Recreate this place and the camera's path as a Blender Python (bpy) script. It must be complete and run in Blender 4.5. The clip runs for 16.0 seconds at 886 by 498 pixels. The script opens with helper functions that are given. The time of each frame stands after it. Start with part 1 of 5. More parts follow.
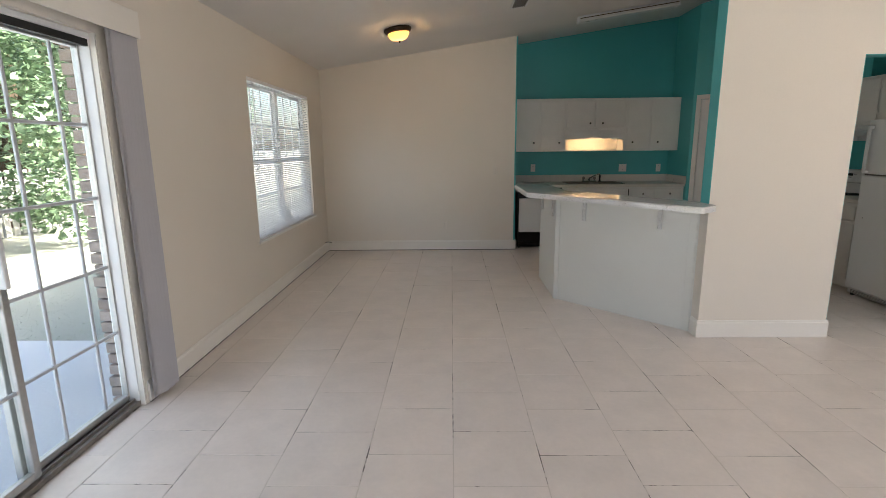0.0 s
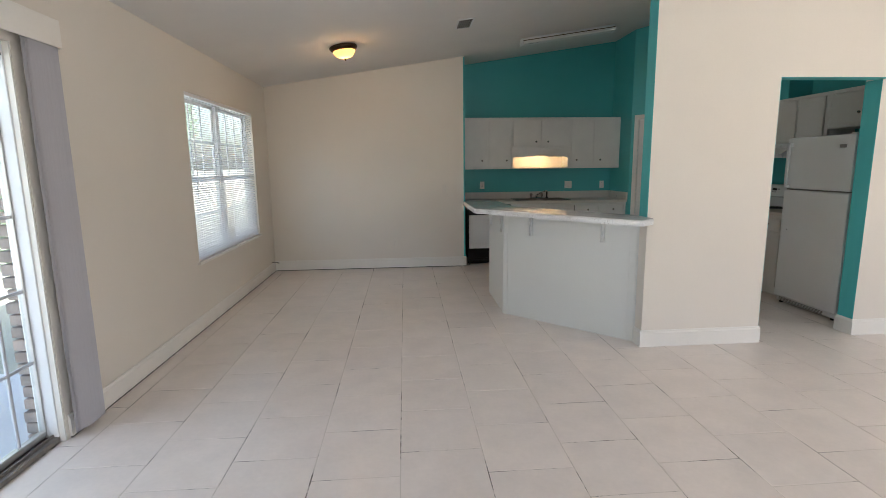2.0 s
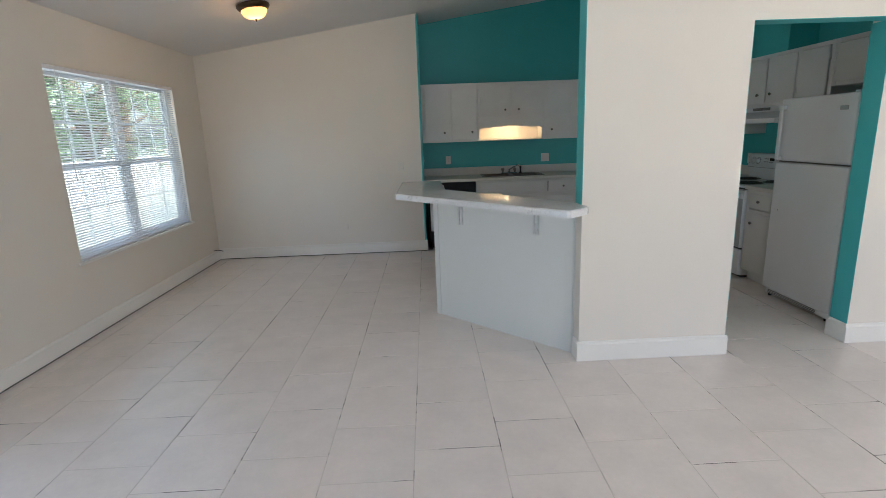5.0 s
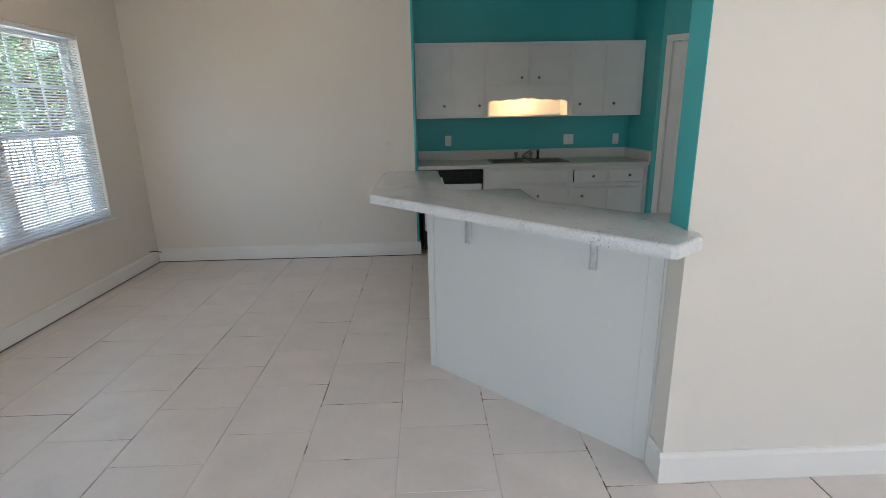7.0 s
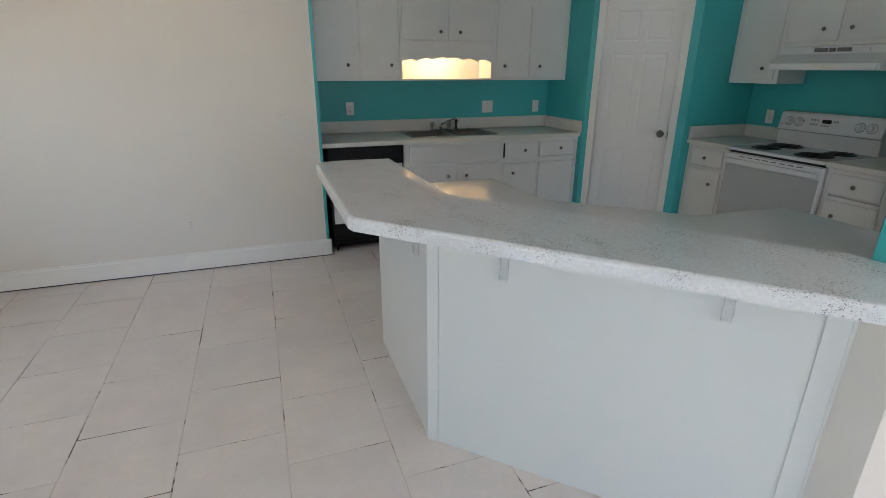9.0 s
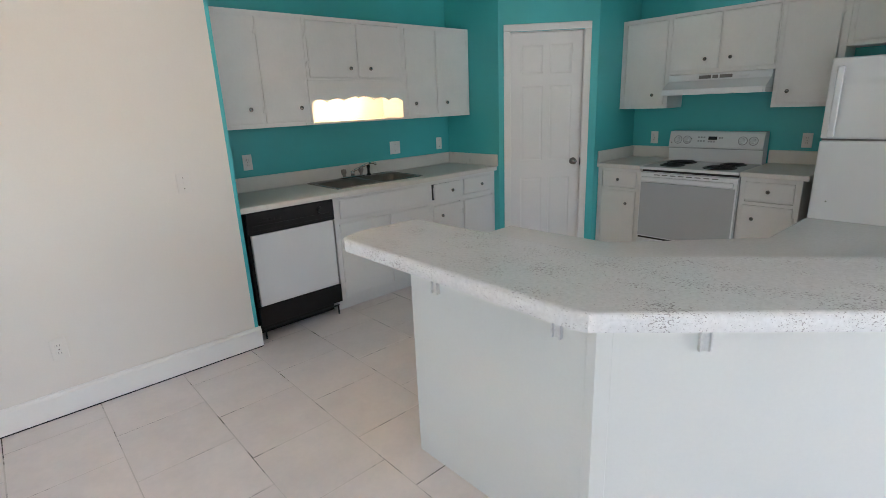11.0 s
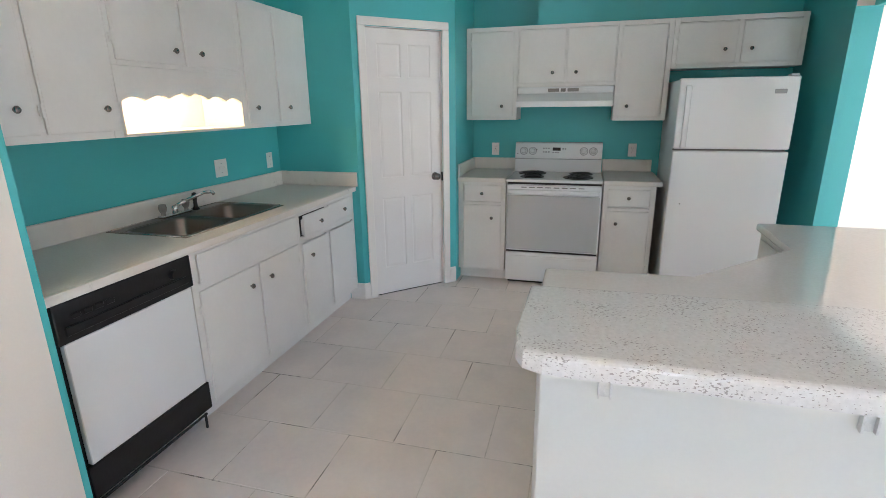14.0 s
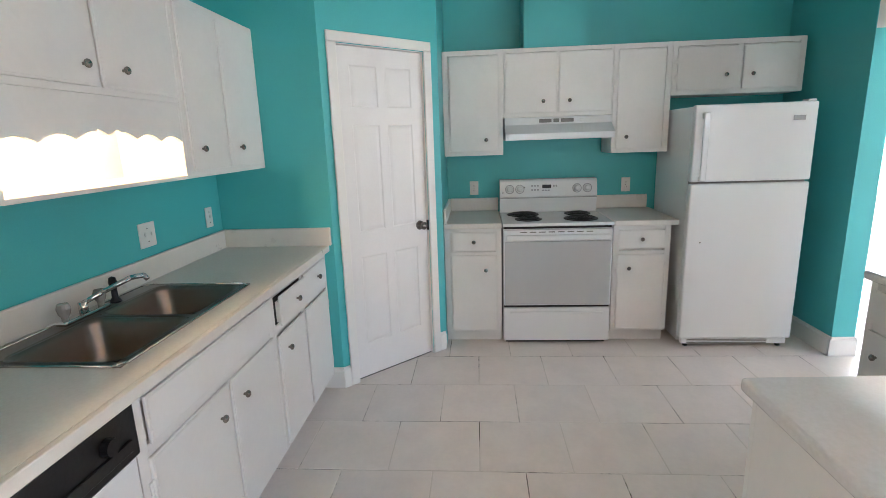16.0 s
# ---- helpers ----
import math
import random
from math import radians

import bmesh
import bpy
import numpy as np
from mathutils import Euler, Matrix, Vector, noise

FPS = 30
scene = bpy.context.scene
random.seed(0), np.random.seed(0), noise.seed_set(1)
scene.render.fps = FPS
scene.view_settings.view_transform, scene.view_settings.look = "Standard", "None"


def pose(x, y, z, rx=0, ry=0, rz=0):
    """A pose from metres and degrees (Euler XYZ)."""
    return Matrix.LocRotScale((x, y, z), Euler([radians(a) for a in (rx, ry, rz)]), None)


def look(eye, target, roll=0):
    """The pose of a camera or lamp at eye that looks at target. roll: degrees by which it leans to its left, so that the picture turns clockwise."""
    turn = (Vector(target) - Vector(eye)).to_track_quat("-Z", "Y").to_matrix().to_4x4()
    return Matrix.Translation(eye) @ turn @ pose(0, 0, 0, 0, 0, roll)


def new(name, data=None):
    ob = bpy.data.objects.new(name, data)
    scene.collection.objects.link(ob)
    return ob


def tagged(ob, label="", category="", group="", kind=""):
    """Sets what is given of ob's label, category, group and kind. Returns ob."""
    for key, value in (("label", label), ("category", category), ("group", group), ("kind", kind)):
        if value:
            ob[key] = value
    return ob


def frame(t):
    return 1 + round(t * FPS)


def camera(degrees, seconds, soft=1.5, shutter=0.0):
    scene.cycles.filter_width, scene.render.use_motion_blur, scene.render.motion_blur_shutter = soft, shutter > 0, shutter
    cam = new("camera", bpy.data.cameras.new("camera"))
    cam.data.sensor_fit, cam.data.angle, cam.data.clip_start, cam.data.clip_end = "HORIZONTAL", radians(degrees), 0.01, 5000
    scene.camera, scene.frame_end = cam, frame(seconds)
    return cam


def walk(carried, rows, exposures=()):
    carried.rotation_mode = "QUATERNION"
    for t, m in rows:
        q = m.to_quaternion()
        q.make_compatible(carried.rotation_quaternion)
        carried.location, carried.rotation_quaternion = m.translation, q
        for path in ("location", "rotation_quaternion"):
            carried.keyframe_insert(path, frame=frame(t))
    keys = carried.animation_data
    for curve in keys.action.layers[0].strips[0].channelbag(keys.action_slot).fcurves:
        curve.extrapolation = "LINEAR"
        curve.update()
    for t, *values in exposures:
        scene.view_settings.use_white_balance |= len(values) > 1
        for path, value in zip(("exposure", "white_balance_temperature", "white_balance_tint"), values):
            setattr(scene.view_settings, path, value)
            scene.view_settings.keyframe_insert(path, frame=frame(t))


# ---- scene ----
cam = camera(83.2, 16.0, 0.55)
PATH = [
    (0, (-0.059, -0.026, 1.474), (-0.095, 1.933, 1.073), -0.6),
    (0.5, (0.013, -0.123, 1.479), (0.058, 1.832, 1.058), 0.4),
    (1, (0.017, -0.202, 1.472), (0.059, 1.757, 1.072), 0.6),
    (1.5, (0.01, -0.166, 1.465), (0.077, 1.793, 1.064), 1.5),
    (2, (-0.005, -0.002, 1.449), (0.141, 1.966, 1.12), -0.7),
    (2.5, (0.021, 0.133, 1.493), (0.253, 2.08, 1.099), -1.8),
    (3, (0.194, 0.199, 1.472), (0.352, 2.154, 1.081), -0.9),
    (3.2, (0.297, 0.213, 1.484), (0.462, 2.156, 1.038), 1.2),
    (5.3, (0.964, 0.801, 1.502), (1.006, 2.75, 1.056), -2.3),
    (5.5, (1.004, 0.919, 1.525), (1.029, 2.875, 1.108), -1.1),
    (6, (1.036, 1.258, 1.489), (0.974, 3.203, 1.031), -1.2),
    (6.5, (0.979, 1.651, 1.473), (1.03, 3.576, 0.933), -3.2),
    (7, (0.934, 2.018, 1.454), (0.995, 3.946, 0.926), -1.1),
    (7.5, (0.894, 2.386, 1.47), (1.041, 4.287, 0.867), 0.0),
    (8, (0.761, 2.652, 1.436), (1.208, 4.494, 0.799), -3.1),
    (8.5, (0.587, 2.884, 1.483), (1.114, 4.693, 0.812), -2.0),
    (10.8, (-0.2, 3.881, 1.511), (1.042, 5.332, 0.918), -0.0),
    (11, (-0.246, 4.039, 1.503), (1.034, 5.47, 0.944), -2.4),
    (11.5, (-0.304, 4.262, 1.514), (1.137, 5.533, 0.958), 1.7),
    (12, (-0.401, 4.528, 1.501), (1.179, 5.629, 0.96), -1.1),
    (12.5, (-0.47, 4.767, 1.507), (1.23, 5.683, 0.985), 0.2),
    (13, (-0.389, 4.979, 1.514), (1.391, 5.724, 0.986), 0.2),
    (13.5, (-0.302, 5.27, 1.519), (1.519, 5.902, 0.988), 1.7),
    (14, (-0.239, 5.502, 1.511), (1.613, 6.015, 0.959), -0.7),
    (14.5, (-0.177, 5.755, 1.545), (1.717, 6.181, 1.062), -1.1),
    (15, (-0.018, 5.924, 1.518), (1.896, 6.305, 1.08), -1.0),
    (15.5, (0.221, 6.098, 1.527), (2.136, 6.468, 1.081), 0.0),
    (16, (0.405, 6.266, 1.525), (2.352, 6.411, 1.091), -1.9),
]
rows = [(t, look(eye, target, roll)) for t, eye, target, roll in PATH]
walk(cam, rows, [(0.0, 1.82, 6600, 15), (1.5, 1.95, 6450, 14), (3.2, 2.08, 6100, 13), (5.5, 2.0, 5850, 11), (8.5, 2.35, 5850, 11), (11.0, 2.98, 5900, 14), (13.5, 3.4, 5900, 16), (16.0, 3.72, 5950, 17)])

# ---- light ----
world = bpy.data.worlds.new("sky")
scene.world = world
world.use_nodes = True
wn = world.node_tree.nodes
sky = wn.new("ShaderNodeTexSky")
sky.sky_type, sky.sun_disc, sky.sun_elevation, sky.sun_rotation = "NISHITA", False, radians(48), radians(90)
sky.dust_density = 3.5
world.node_tree.links.new(sky.outputs[0], wn["Background"].inputs[0])
wn["Background"].inputs[1].default_value = 0.15
sun_data = bpy.data.lights.new("sun", "SUN")
sun_data.energy, sun_data.angle, sun_data.color = 5.0, radians(0.5), (1.0, 0.94, 0.85)
sun = new("sun", sun_data)
sun.matrix_world = look((20, 0, 22.2), (0, 0, 0))


def area(name, eye, target, w, h, power, color):
    d = bpy.data.lights.new(name, "AREA")
    d.shape, d.size, d.size_y, d.energy, d.color = "RECTANGLE", w, h, power, color
    ob = new(name, d)
    ob.matrix_world = look(eye, target)
    return ob


# lamp in an assumed, unseen window behind the walker, added to light the pillar wall
area("unseen_window_daylight", (3.0, -2.52, 1.5), (3.0, 0, 1.4), 3.2, 1.9, 9.0, (0.93, 0.97, 1.0))
# daylight of the window in the far living room wall
area("far_window_daylight", (6.55, 0.95, 1.4), (0, 0.95, 1.3), 1.5, 1.3, 6.5, (0.95, 0.98, 1.0))


# daylight of the glass door and the dining window
area("patio_door_daylight", (-2.03, 1.79, 1.05), (0, 1.79, 0.95), 1.75, 1.95, 3.8, (0.92, 0.96, 1.0))
area("dining_window_daylight", (-2.03, 5.53, 1.36), (0, 5.53, 1.25), 1.8, 1.42, 2.1, (0.86, 0.94, 1.0))


def bulb(name, at, power, radius, color):
    d = bpy.data.lights.new(name, "POINT")
    d.energy, d.shadow_soft_size, d.color = power, radius, color
    ob = new(name, d)
    ob.location = at
    return ob


# ---- materials ----
def nodes(name):
    m = bpy.data.materials.new(name)
    m.use_nodes = True
    t = m.node_tree
    return m, t, t.nodes["Principled BSDF"]


def paint(name, color, rough=0.5, vary=0.05, scale=1.5, grain=90, bump=0.05, metal=0.0, stretch=(1, 1, 1), rand=0.0, spec=0.5):
    """Two-scale mottled surface with fine relief."""
    m, t, b = nodes(name)
    n, l = t.nodes, t.links
    tc, mp = n.new("ShaderNodeTexCoord"), n.new("ShaderNodeMapping")
    mp.inputs["Scale"].default_value = stretch
    l.new(tc.outputs["Object"], mp.inputs[0])
    src = mp.outputs[0]
    if rand:
        oi, add = n.new("ShaderNodeObjectInfo"), n.new("ShaderNodeVectorMath")
        sc = n.new("ShaderNodeMath")
        sc.operation, sc.inputs[1].default_value = "MULTIPLY", 37.0
        l.new(oi.outputs["Random"], sc.inputs[0])
        l.new(mp.outputs[0], add.inputs[0])
        l.new(sc.outputs[0], add.inputs[1])
        src = add.outputs[0]
    big, fine = n.new("ShaderNodeTexNoise"), n.new("ShaderNodeTexNoise")
    big.inputs["Scale"].default_value, big.inputs["Detail"].default_value = scale, 5
    fine.inputs["Scale"].default_value, fine.inputs["Detail"].default_value = grain, 4
    l.new(src, big.inputs["Vector"])
    l.new(src, fine.inputs["Vector"])
    mix = n.new("ShaderNodeMix")
    mix.data_type = "FLOAT"
    mix.inputs[0].default_value = 0.3
    l.new(big.outputs[0], mix.inputs[2])
    l.new(fine.outputs[0], mix.inputs[3])
    ramp = n.new("ShaderNodeValToRGB")
    ramp.color_ramp.elements[0].position, ramp.color_ramp.elements[1].position = 0.3, 0.7
    ramp.color_ramp.elements[0].color = (*[c * (1 - vary) for c in color], 1)
    ramp.color_ramp.elements[1].color = (*[min(1, c * (1 + vary)) for c in color], 1)
    l.new(mix.outputs[0], ramp.inputs[0])
    out = ramp.outputs[0]
    if rand:
        hs = n.new("ShaderNodeHueSaturation")
        mr = n.new("ShaderNodeMapRange")
        mr.inputs[3].default_value, mr.inputs[4].default_value = 1 - rand, 1 + rand
        l.new(oi.outputs["Random"], mr.inputs[0])
        l.new(mr.outputs[0], hs.inputs["Value"])
        l.new(out, hs.inputs["Color"])
        out = hs.outputs[0]
    l.new(out, b.inputs["Base Color"])
    rr = n.new("ShaderNodeMapRange")
    rr.inputs[3].default_value, rr.inputs[4].default_value = max(0.02, rough - 0.08), min(1, rough + 0.08)
    l.new(big.outputs[0], rr.inputs[0])
    l.new(rr.outputs[0], b.inputs["Roughness"])
    b.inputs["Metallic"].default_value = metal
    b.inputs["Specular IOR Level"].default_value = spec
    if bump:
        bp = n.new("ShaderNodeBump")
        bp.inputs["Strength"].default_value, bp.inputs["Distance"].default_value = bump, 0.01
        l.new(fine.outputs[0], bp.inputs["Height"])
        l.new(bp.outputs[0], b.inputs["Normal"])
    return m


def glow(name, color, strength):
    m, t, b = nodes(name)
    b.inputs["Base Color"].default_value = (*color, 1)
    b.inputs["Emission Color"].default_value = (*color, 1)
    b.inputs["Emission Strength"].default_value = strength
    return m


def frosted(name, color):
    """Translucent glass, lit by the bulb inside."""
    m, t, b = nodes(name)
    n, l = t.nodes, t.links
    tr, noi, bp = n.new("ShaderNodeBsdfTranslucent"), n.new("ShaderNodeTexNoise"), n.new("ShaderNodeMix")
    noi.inputs["Scale"].default_value = 14
    bp.data_type = "RGBA"
    bp.inputs[6].default_value, bp.inputs[7].default_value = (*[c * 0.8 for c in color], 1), (*[c * 1.2 for c in color], 1)
    l.new(noi.outputs[0], bp.inputs[0])
    l.new(bp.outputs[2], tr.inputs[0])
    b.inputs["Base Color"].default_value = (*color, 1)
    b.inputs["Roughness"].default_value = 0.3
    add = n.new("ShaderNodeAddShader")
    l.new(tr.outputs[0], add.inputs[0])
    l.new(b.outputs[0], add.inputs[1])
    l.new(add.outputs[0], n["Material Output"].inputs[0])
    return m


def laminate(name, lo, hi, dark, pale, rough=0.07):
    """Pale speckled granite-look laminate."""
    m, t, b = nodes(name)
    n, l = t.nodes, t.links
    tc, mp = n.new("ShaderNodeTexCoord"), n.new("ShaderNodeMapping")
    mp.inputs["Scale"].default_value, mp.inputs["Rotation"].default_value = (1, 0.5, 1), (0, 0, 0.6)
    l.new(tc.outputs["Object"], mp.inputs[0])
    base = n.new("ShaderNodeTexNoise")
    base.inputs["Scale"].default_value, base.inputs["Detail"].default_value = 95, 5
    l.new(tc.outputs["Object"], base.inputs["Vector"])
    r1 = n.new("ShaderNodeValToRGB")
    r1.color_ramp.elements[0].position, r1.color_ramp.elements[1].position = 0.32, 0.66
    r1.color_ramp.elements[0].color, r1.color_ramp.elements[1].color = (*dark, 1), (*pale, 1)
    l.new(base.outputs[0], r1.inputs[0])
    cloud, fleck = n.new("ShaderNodeTexNoise"), n.new("ShaderNodeTexNoise")
    cloud.inputs["Scale"].default_value, cloud.inputs["Detail"].default_value = 14, 3
    fleck.inputs["Scale"].default_value, fleck.inputs["Detail"].default_value, fleck.inputs["Roughness"].default_value = 300, 1, 0.5
    l.new(mp.outputs[0], cloud.inputs["Vector"])
    l.new(mp.outputs[0], fleck.inputs["Vector"])
    add = n.new("ShaderNodeMath")
    add.operation = "MULTIPLY_ADD"
    add.inputs[1].default_value = 0.5
    l.new(cloud.outputs[0], add.inputs[0])
    l.new(fleck.outputs[0], add.inputs[2])
    r2 = n.new("ShaderNodeValToRGB")
    r2.color_ramp.elements[0].position, r2.color_ramp.elements[1].position = lo, hi
    l.new(add.outputs[0], r2.inputs[0])
    mix = n.new("ShaderNodeMix")
    mix.data_type = "RGBA"
    l.new(r2.outputs[0], mix.inputs[0])
    l.new(r1.outputs[0], mix.inputs[6])
    mix.inputs[7].default_value = (0.34, 0.33, 0.325, 1)
    l.new(mix.outputs[2], b.inputs["Base Color"])
    b.inputs["Roughness"].default_value = rough
    return m


def grout(name, pale, dark):
    """Joint filler, pale where it is whole and dark where dirt has settled or it has crumbled."""
    m, t, b = nodes(name)
    n, l = t.nodes, t.links
    tc, big, fine, mix, ramp = n.new("ShaderNodeTexCoord"), n.new("ShaderNodeTexNoise"), n.new("ShaderNodeTexNoise"), n.new("ShaderNodeMix"), n.new("ShaderNodeValToRGB")
    big.inputs["Scale"].default_value, big.inputs["Detail"].default_value = 2.6, 3
    fine.inputs["Scale"].default_value, fine.inputs["Detail"].default_value = 30, 3
    for k in (big, fine):
        l.new(tc.outputs["Object"], k.inputs["Vector"])
    mix.data_type = "FLOAT"
    mix.inputs[0].default_value = 0.3
    l.new(big.outputs[0], mix.inputs[2])
    l.new(fine.outputs[0], mix.inputs[3])
    ramp.color_ramp.elements[0].position, ramp.color_ramp.elements[1].position = 0.512, 0.59
    ramp.color_ramp.elements[0].color, ramp.color_ramp.elements[1].color = (*pale, 1), (*dark, 1)
    l.new(mix.outputs[0], ramp.inputs[0])
    l.new(ramp.outputs[0], b.inputs["Base Color"])
    b.inputs["Roughness"].default_value = 0.9
    return m


def pane_glass(name):
    m, t, b = nodes(name)
    n, l = t.nodes, t.links
    n.remove(b)
    tr, gl, fr, mx = n.new("ShaderNodeBsdfTransparent"), n.new("ShaderNodeBsdfGlossy"), n.new("ShaderNodeLayerWeight"), n.new("ShaderNodeMixShader")
    pw, sc = n.new("ShaderNodeMath"), n.new("ShaderNodeMath")
    pw.operation, pw.inputs[1].default_value = "POWER", 4.0
    sc.operation, sc.inputs[1].default_value, sc.inputs[2].default_value = "MULTIPLY_ADD", 0.5, 0.03
    l.new(fr.outputs["Facing"], pw.inputs[0])
    l.new(pw.outputs[0], sc.inputs[0])
    tr.inputs[0].default_value, gl.inputs["Roughness"].default_value = (0.93, 0.97, 0.96, 1), 0.02
    l.new(sc.outputs[0], mx.inputs[0])
    l.new(tr.outputs[0], mx.inputs[1])
    l.new(gl.outputs[0], mx.inputs[2])
    l.new(mx.outputs[0], n["Material Output"].inputs[0])
    return m


CREAM = paint("cream_wall_paint", (0.74, 0.685, 0.61), 0.6, 0.03, 1.2, 110, 0.05)
TEAL = paint("teal_wall_paint", (0.072, 0.45, 0.46), 0.42, 0.05, 1.6, 130, 0.1)
CEIL = paint("ceiling_paint", (0.76, 0.74, 0.71), 0.8, 0.03, 2, 120, 0.2)
TRIM = paint("trim_white_paint", (0.80, 0.77, 0.72), 0.35, 0.03, 3, 60, 0.03)
PONY = paint("bar_panel_white_paint", (0.69, 0.695, 0.665), 0.33, 0.03, 2, 80, 0.04)
CAB = paint("cabinet_white_paint", (0.76, 0.74, 0.71), 0.38, 0.035, 5, 45, 0.06)
DOORW = paint("door_white_paint", (0.78, 0.75, 0.72), 0.4, 0.03, 4, 70, 0.05)
TILE = paint("beige_ceramic_tile", (0.76, 0.69, 0.64), 0.34, 0.07, 5, 38, 0.04, rand=0.02)
GROUT = grout("worn_grout", (0.66, 0.60, 0.545), (0.11, 0.095, 0.08))
COUNTER = laminate("speckled_laminate", 0.91, 0.955, (0.665, 0.665, 0.665), (0.75, 0.75, 0.75))
COUNTER2 = laminate("faint_speckled_laminate", 1.06, 1.12, (0.69, 0.65, 0.60), (0.735, 0.695, 0.645), 0.5)
COUNTER3 = laminate("glossy_faint_laminate", 1.04, 1.10, (0.68, 0.665, 0.65), (0.725, 0.71, 0.70), 0.09)
SPLASH = paint("cream_splash_laminate", (0.70, 0.66, 0.60), 0.3, 0.04, 12, 120, 0.02)
ENAMEL = paint("white_appliance_enamel", (0.80, 0.80, 0.80), 0.22, 0.012, 3, 300, 0.03)
FRIDGE = paint("pebbled_white_steel", (0.84, 0.84, 0.84), 0.33, 0.012, 3, 420, 0.12)
OVENGLASS = paint("pale_grey_oven_glass", (0.50, 0.51, 0.51), 0.12, 0.03, 3, 200, 0.0)
PANEL = paint("white_appliance_panel", (0.77, 0.77, 0.76), 0.35, 0.02, 3, 100, 0.02)
BLACK = paint("black_plastic", (0.007, 0.007, 0.008), 0.33, 0.3, 8, 80, 0.05, spec=0.35)
# rubber parts, and dark strips that stand in for shade in gaps
DARKGAP = paint("dark_rubber_and_gap_shade", (0.02, 0.02, 0.02), 0.7, 0.3, 8, 80, 0.05)
COIL = paint("black_coil_enamel", (0.015, 0.014, 0.014), 0.45, 0.3, 8, 80, 0.1)
CHROME = paint("chrome", (0.72, 0.71, 0.70), 0.12, 0.05, 20, 90, 0.0, metal=1.0)
NICKEL = paint("worn_nickel", (0.26, 0.24, 0.22), 0.22, 0.15, 40, 120, 0.02, metal=1.0)
STEEL = paint("brushed_steel", (0.25, 0.21, 0.185), 0.36, 0.04, 6, 60, 0.0, metal=1.0, stretch=(0.3, 8, 8))
# paler copy of the sink steel, carrying the rim's highlight in its colour
RIM = paint("steel_rim_highlight", (0.56, 0.52, 0.48), 0.2, 0.06, 10, 80, 0.02, metal=1.0)
ACRYLIC = paint("smoky_acrylic", (0.30, 0.27, 0.24), 0.12, 0.1, 20, 90, 0.0)
BRONZE = paint("oiled_bronze", (0.07, 0.04, 0.02), 0.4, 0.3, 15, 80, 0.05, metal=0.6)
PLATEC = paint("cream_plastic_plate", (0.74, 0.69, 0.62), 0.4, 0.02, 8, 100, 0.0)
# greyed below the panel white, in place of the brackets' own shading
BRACKETW = paint("shade_greyed_white_steel", (0.66, 0.66, 0.645), 0.4, 0.15, 30, 120, 0.05)
PLATE = paint("white_plastic_plate", (0.78, 0.76, 0.72), 0.35, 0.02, 8, 100, 0.0)
SLOT = paint("grey_slot", (0.2, 0.19, 0.18), 0.5, 0.1, 8, 100, 0.0)
GREYLINE = paint("grey_print", (0.36, 0.36, 0.36), 0.5, 0.05, 8, 100, 0.0)
ALU = paint("white_aluminium_frame", (0.74, 0.75, 0.76), 0.35, 0.03, 6, 100, 0.02)
MUNTIN = paint("grey_aluminium_bar", (0.50, 0.52, 0.55), 0.4, 0.04, 6, 100, 0.02)
RAIL = paint("dull_aluminium_rail", (0.44, 0.44, 0.43), 0.4, 0.15, 9, 60, 0.05, metal=0.6)
ALUDARK = paint("dirty_aluminium_track", (0.24, 0.22, 0.20), 0.5, 0.3, 9, 60, 0.1, metal=0.5)
GLASS = pane_glass("window_glass")
SLAT = paint("white_blind_slat", (0.80, 0.80, 0.82), 0.45, 0.02, 8, 100, 0.0)
VANE = paint("grey_fabric_vane", (0.42, 0.41, 0.435), 0.7, 0.05, 6, 200, 0.1, stretch=(1, 1, 0.15))
LAMPGLASS = frosted("amber_lamp_glass", (0.36, 0.22, 0.10))
TUBE = glow("lit_lamp", (1.0, 0.72, 0.36), 2.9)
DIFFUSER = paint("white_acrylic_diffuser", (0.78, 0.77, 0.74), 0.3, 0.02, 6, 100, 0.0)
BRICK = paint("tan_brick", (0.42, 0.33, 0.28), 0.85, 0.22, 9, 60, 0.5, rand=0.15)
MORTAR = paint("mortar", (0.45, 0.42, 0.38), 0.9, 0.15, 9, 60, 0.5)
CONCRETE = paint("patio_concrete", (0.82, 0.81, 0.80), 0.85, 0.08, 1.4, 40, 0.25)
SOIL = paint("lawn_ground", (0.48, 0.48, 0.40), 0.95, 0.2, 0.7, 14, 0.6)
GRASS = paint("grass_blades", (0.36, 0.40, 0.29), 0.8, 0.3, 2, 30, 0.0)
LEAF = paint("tree_leaves", (0.17, 0.25, 0.14), 0.3, 0.4, 1.2, 9, 0.0)
BARK = paint("tree_bark", (0.13, 0.09, 0.06), 0.9, 0.3, 5, 30, 0.7)
FENCEW = paint("weathered_fence_board", (0.55, 0.52, 0.50), 0.85, 0.2, 3, 40, 0.3, stretch=(1, 1, 0.2))


# ---- mesh helpers ----
def mesh_object(name, bm, material, matrix=None, smooth=False):
    if matrix is not None:
        bm.transform(matrix)
    bmesh.ops.recalc_face_normals(bm, faces=bm.faces)
    me = bpy.data.meshes.new(name)
    if smooth:
        for f in bm.faces:
            f.smooth = True
    bm.to_mesh(me)
    bm.free()
    me.materials.append(material)
    return new(name, me)


def structure(name, bm, material, label="", category="", matrix=None):
    return tagged(mesh_object(name, bm, material, matrix), label, category, "", "structure")


def thing(name, at, label, category, group="", kind=""):
    ob = new(name)
    ob.location = at
    ob.empty_display_size = 0.1
    return tagged(ob, label, category, group, kind)


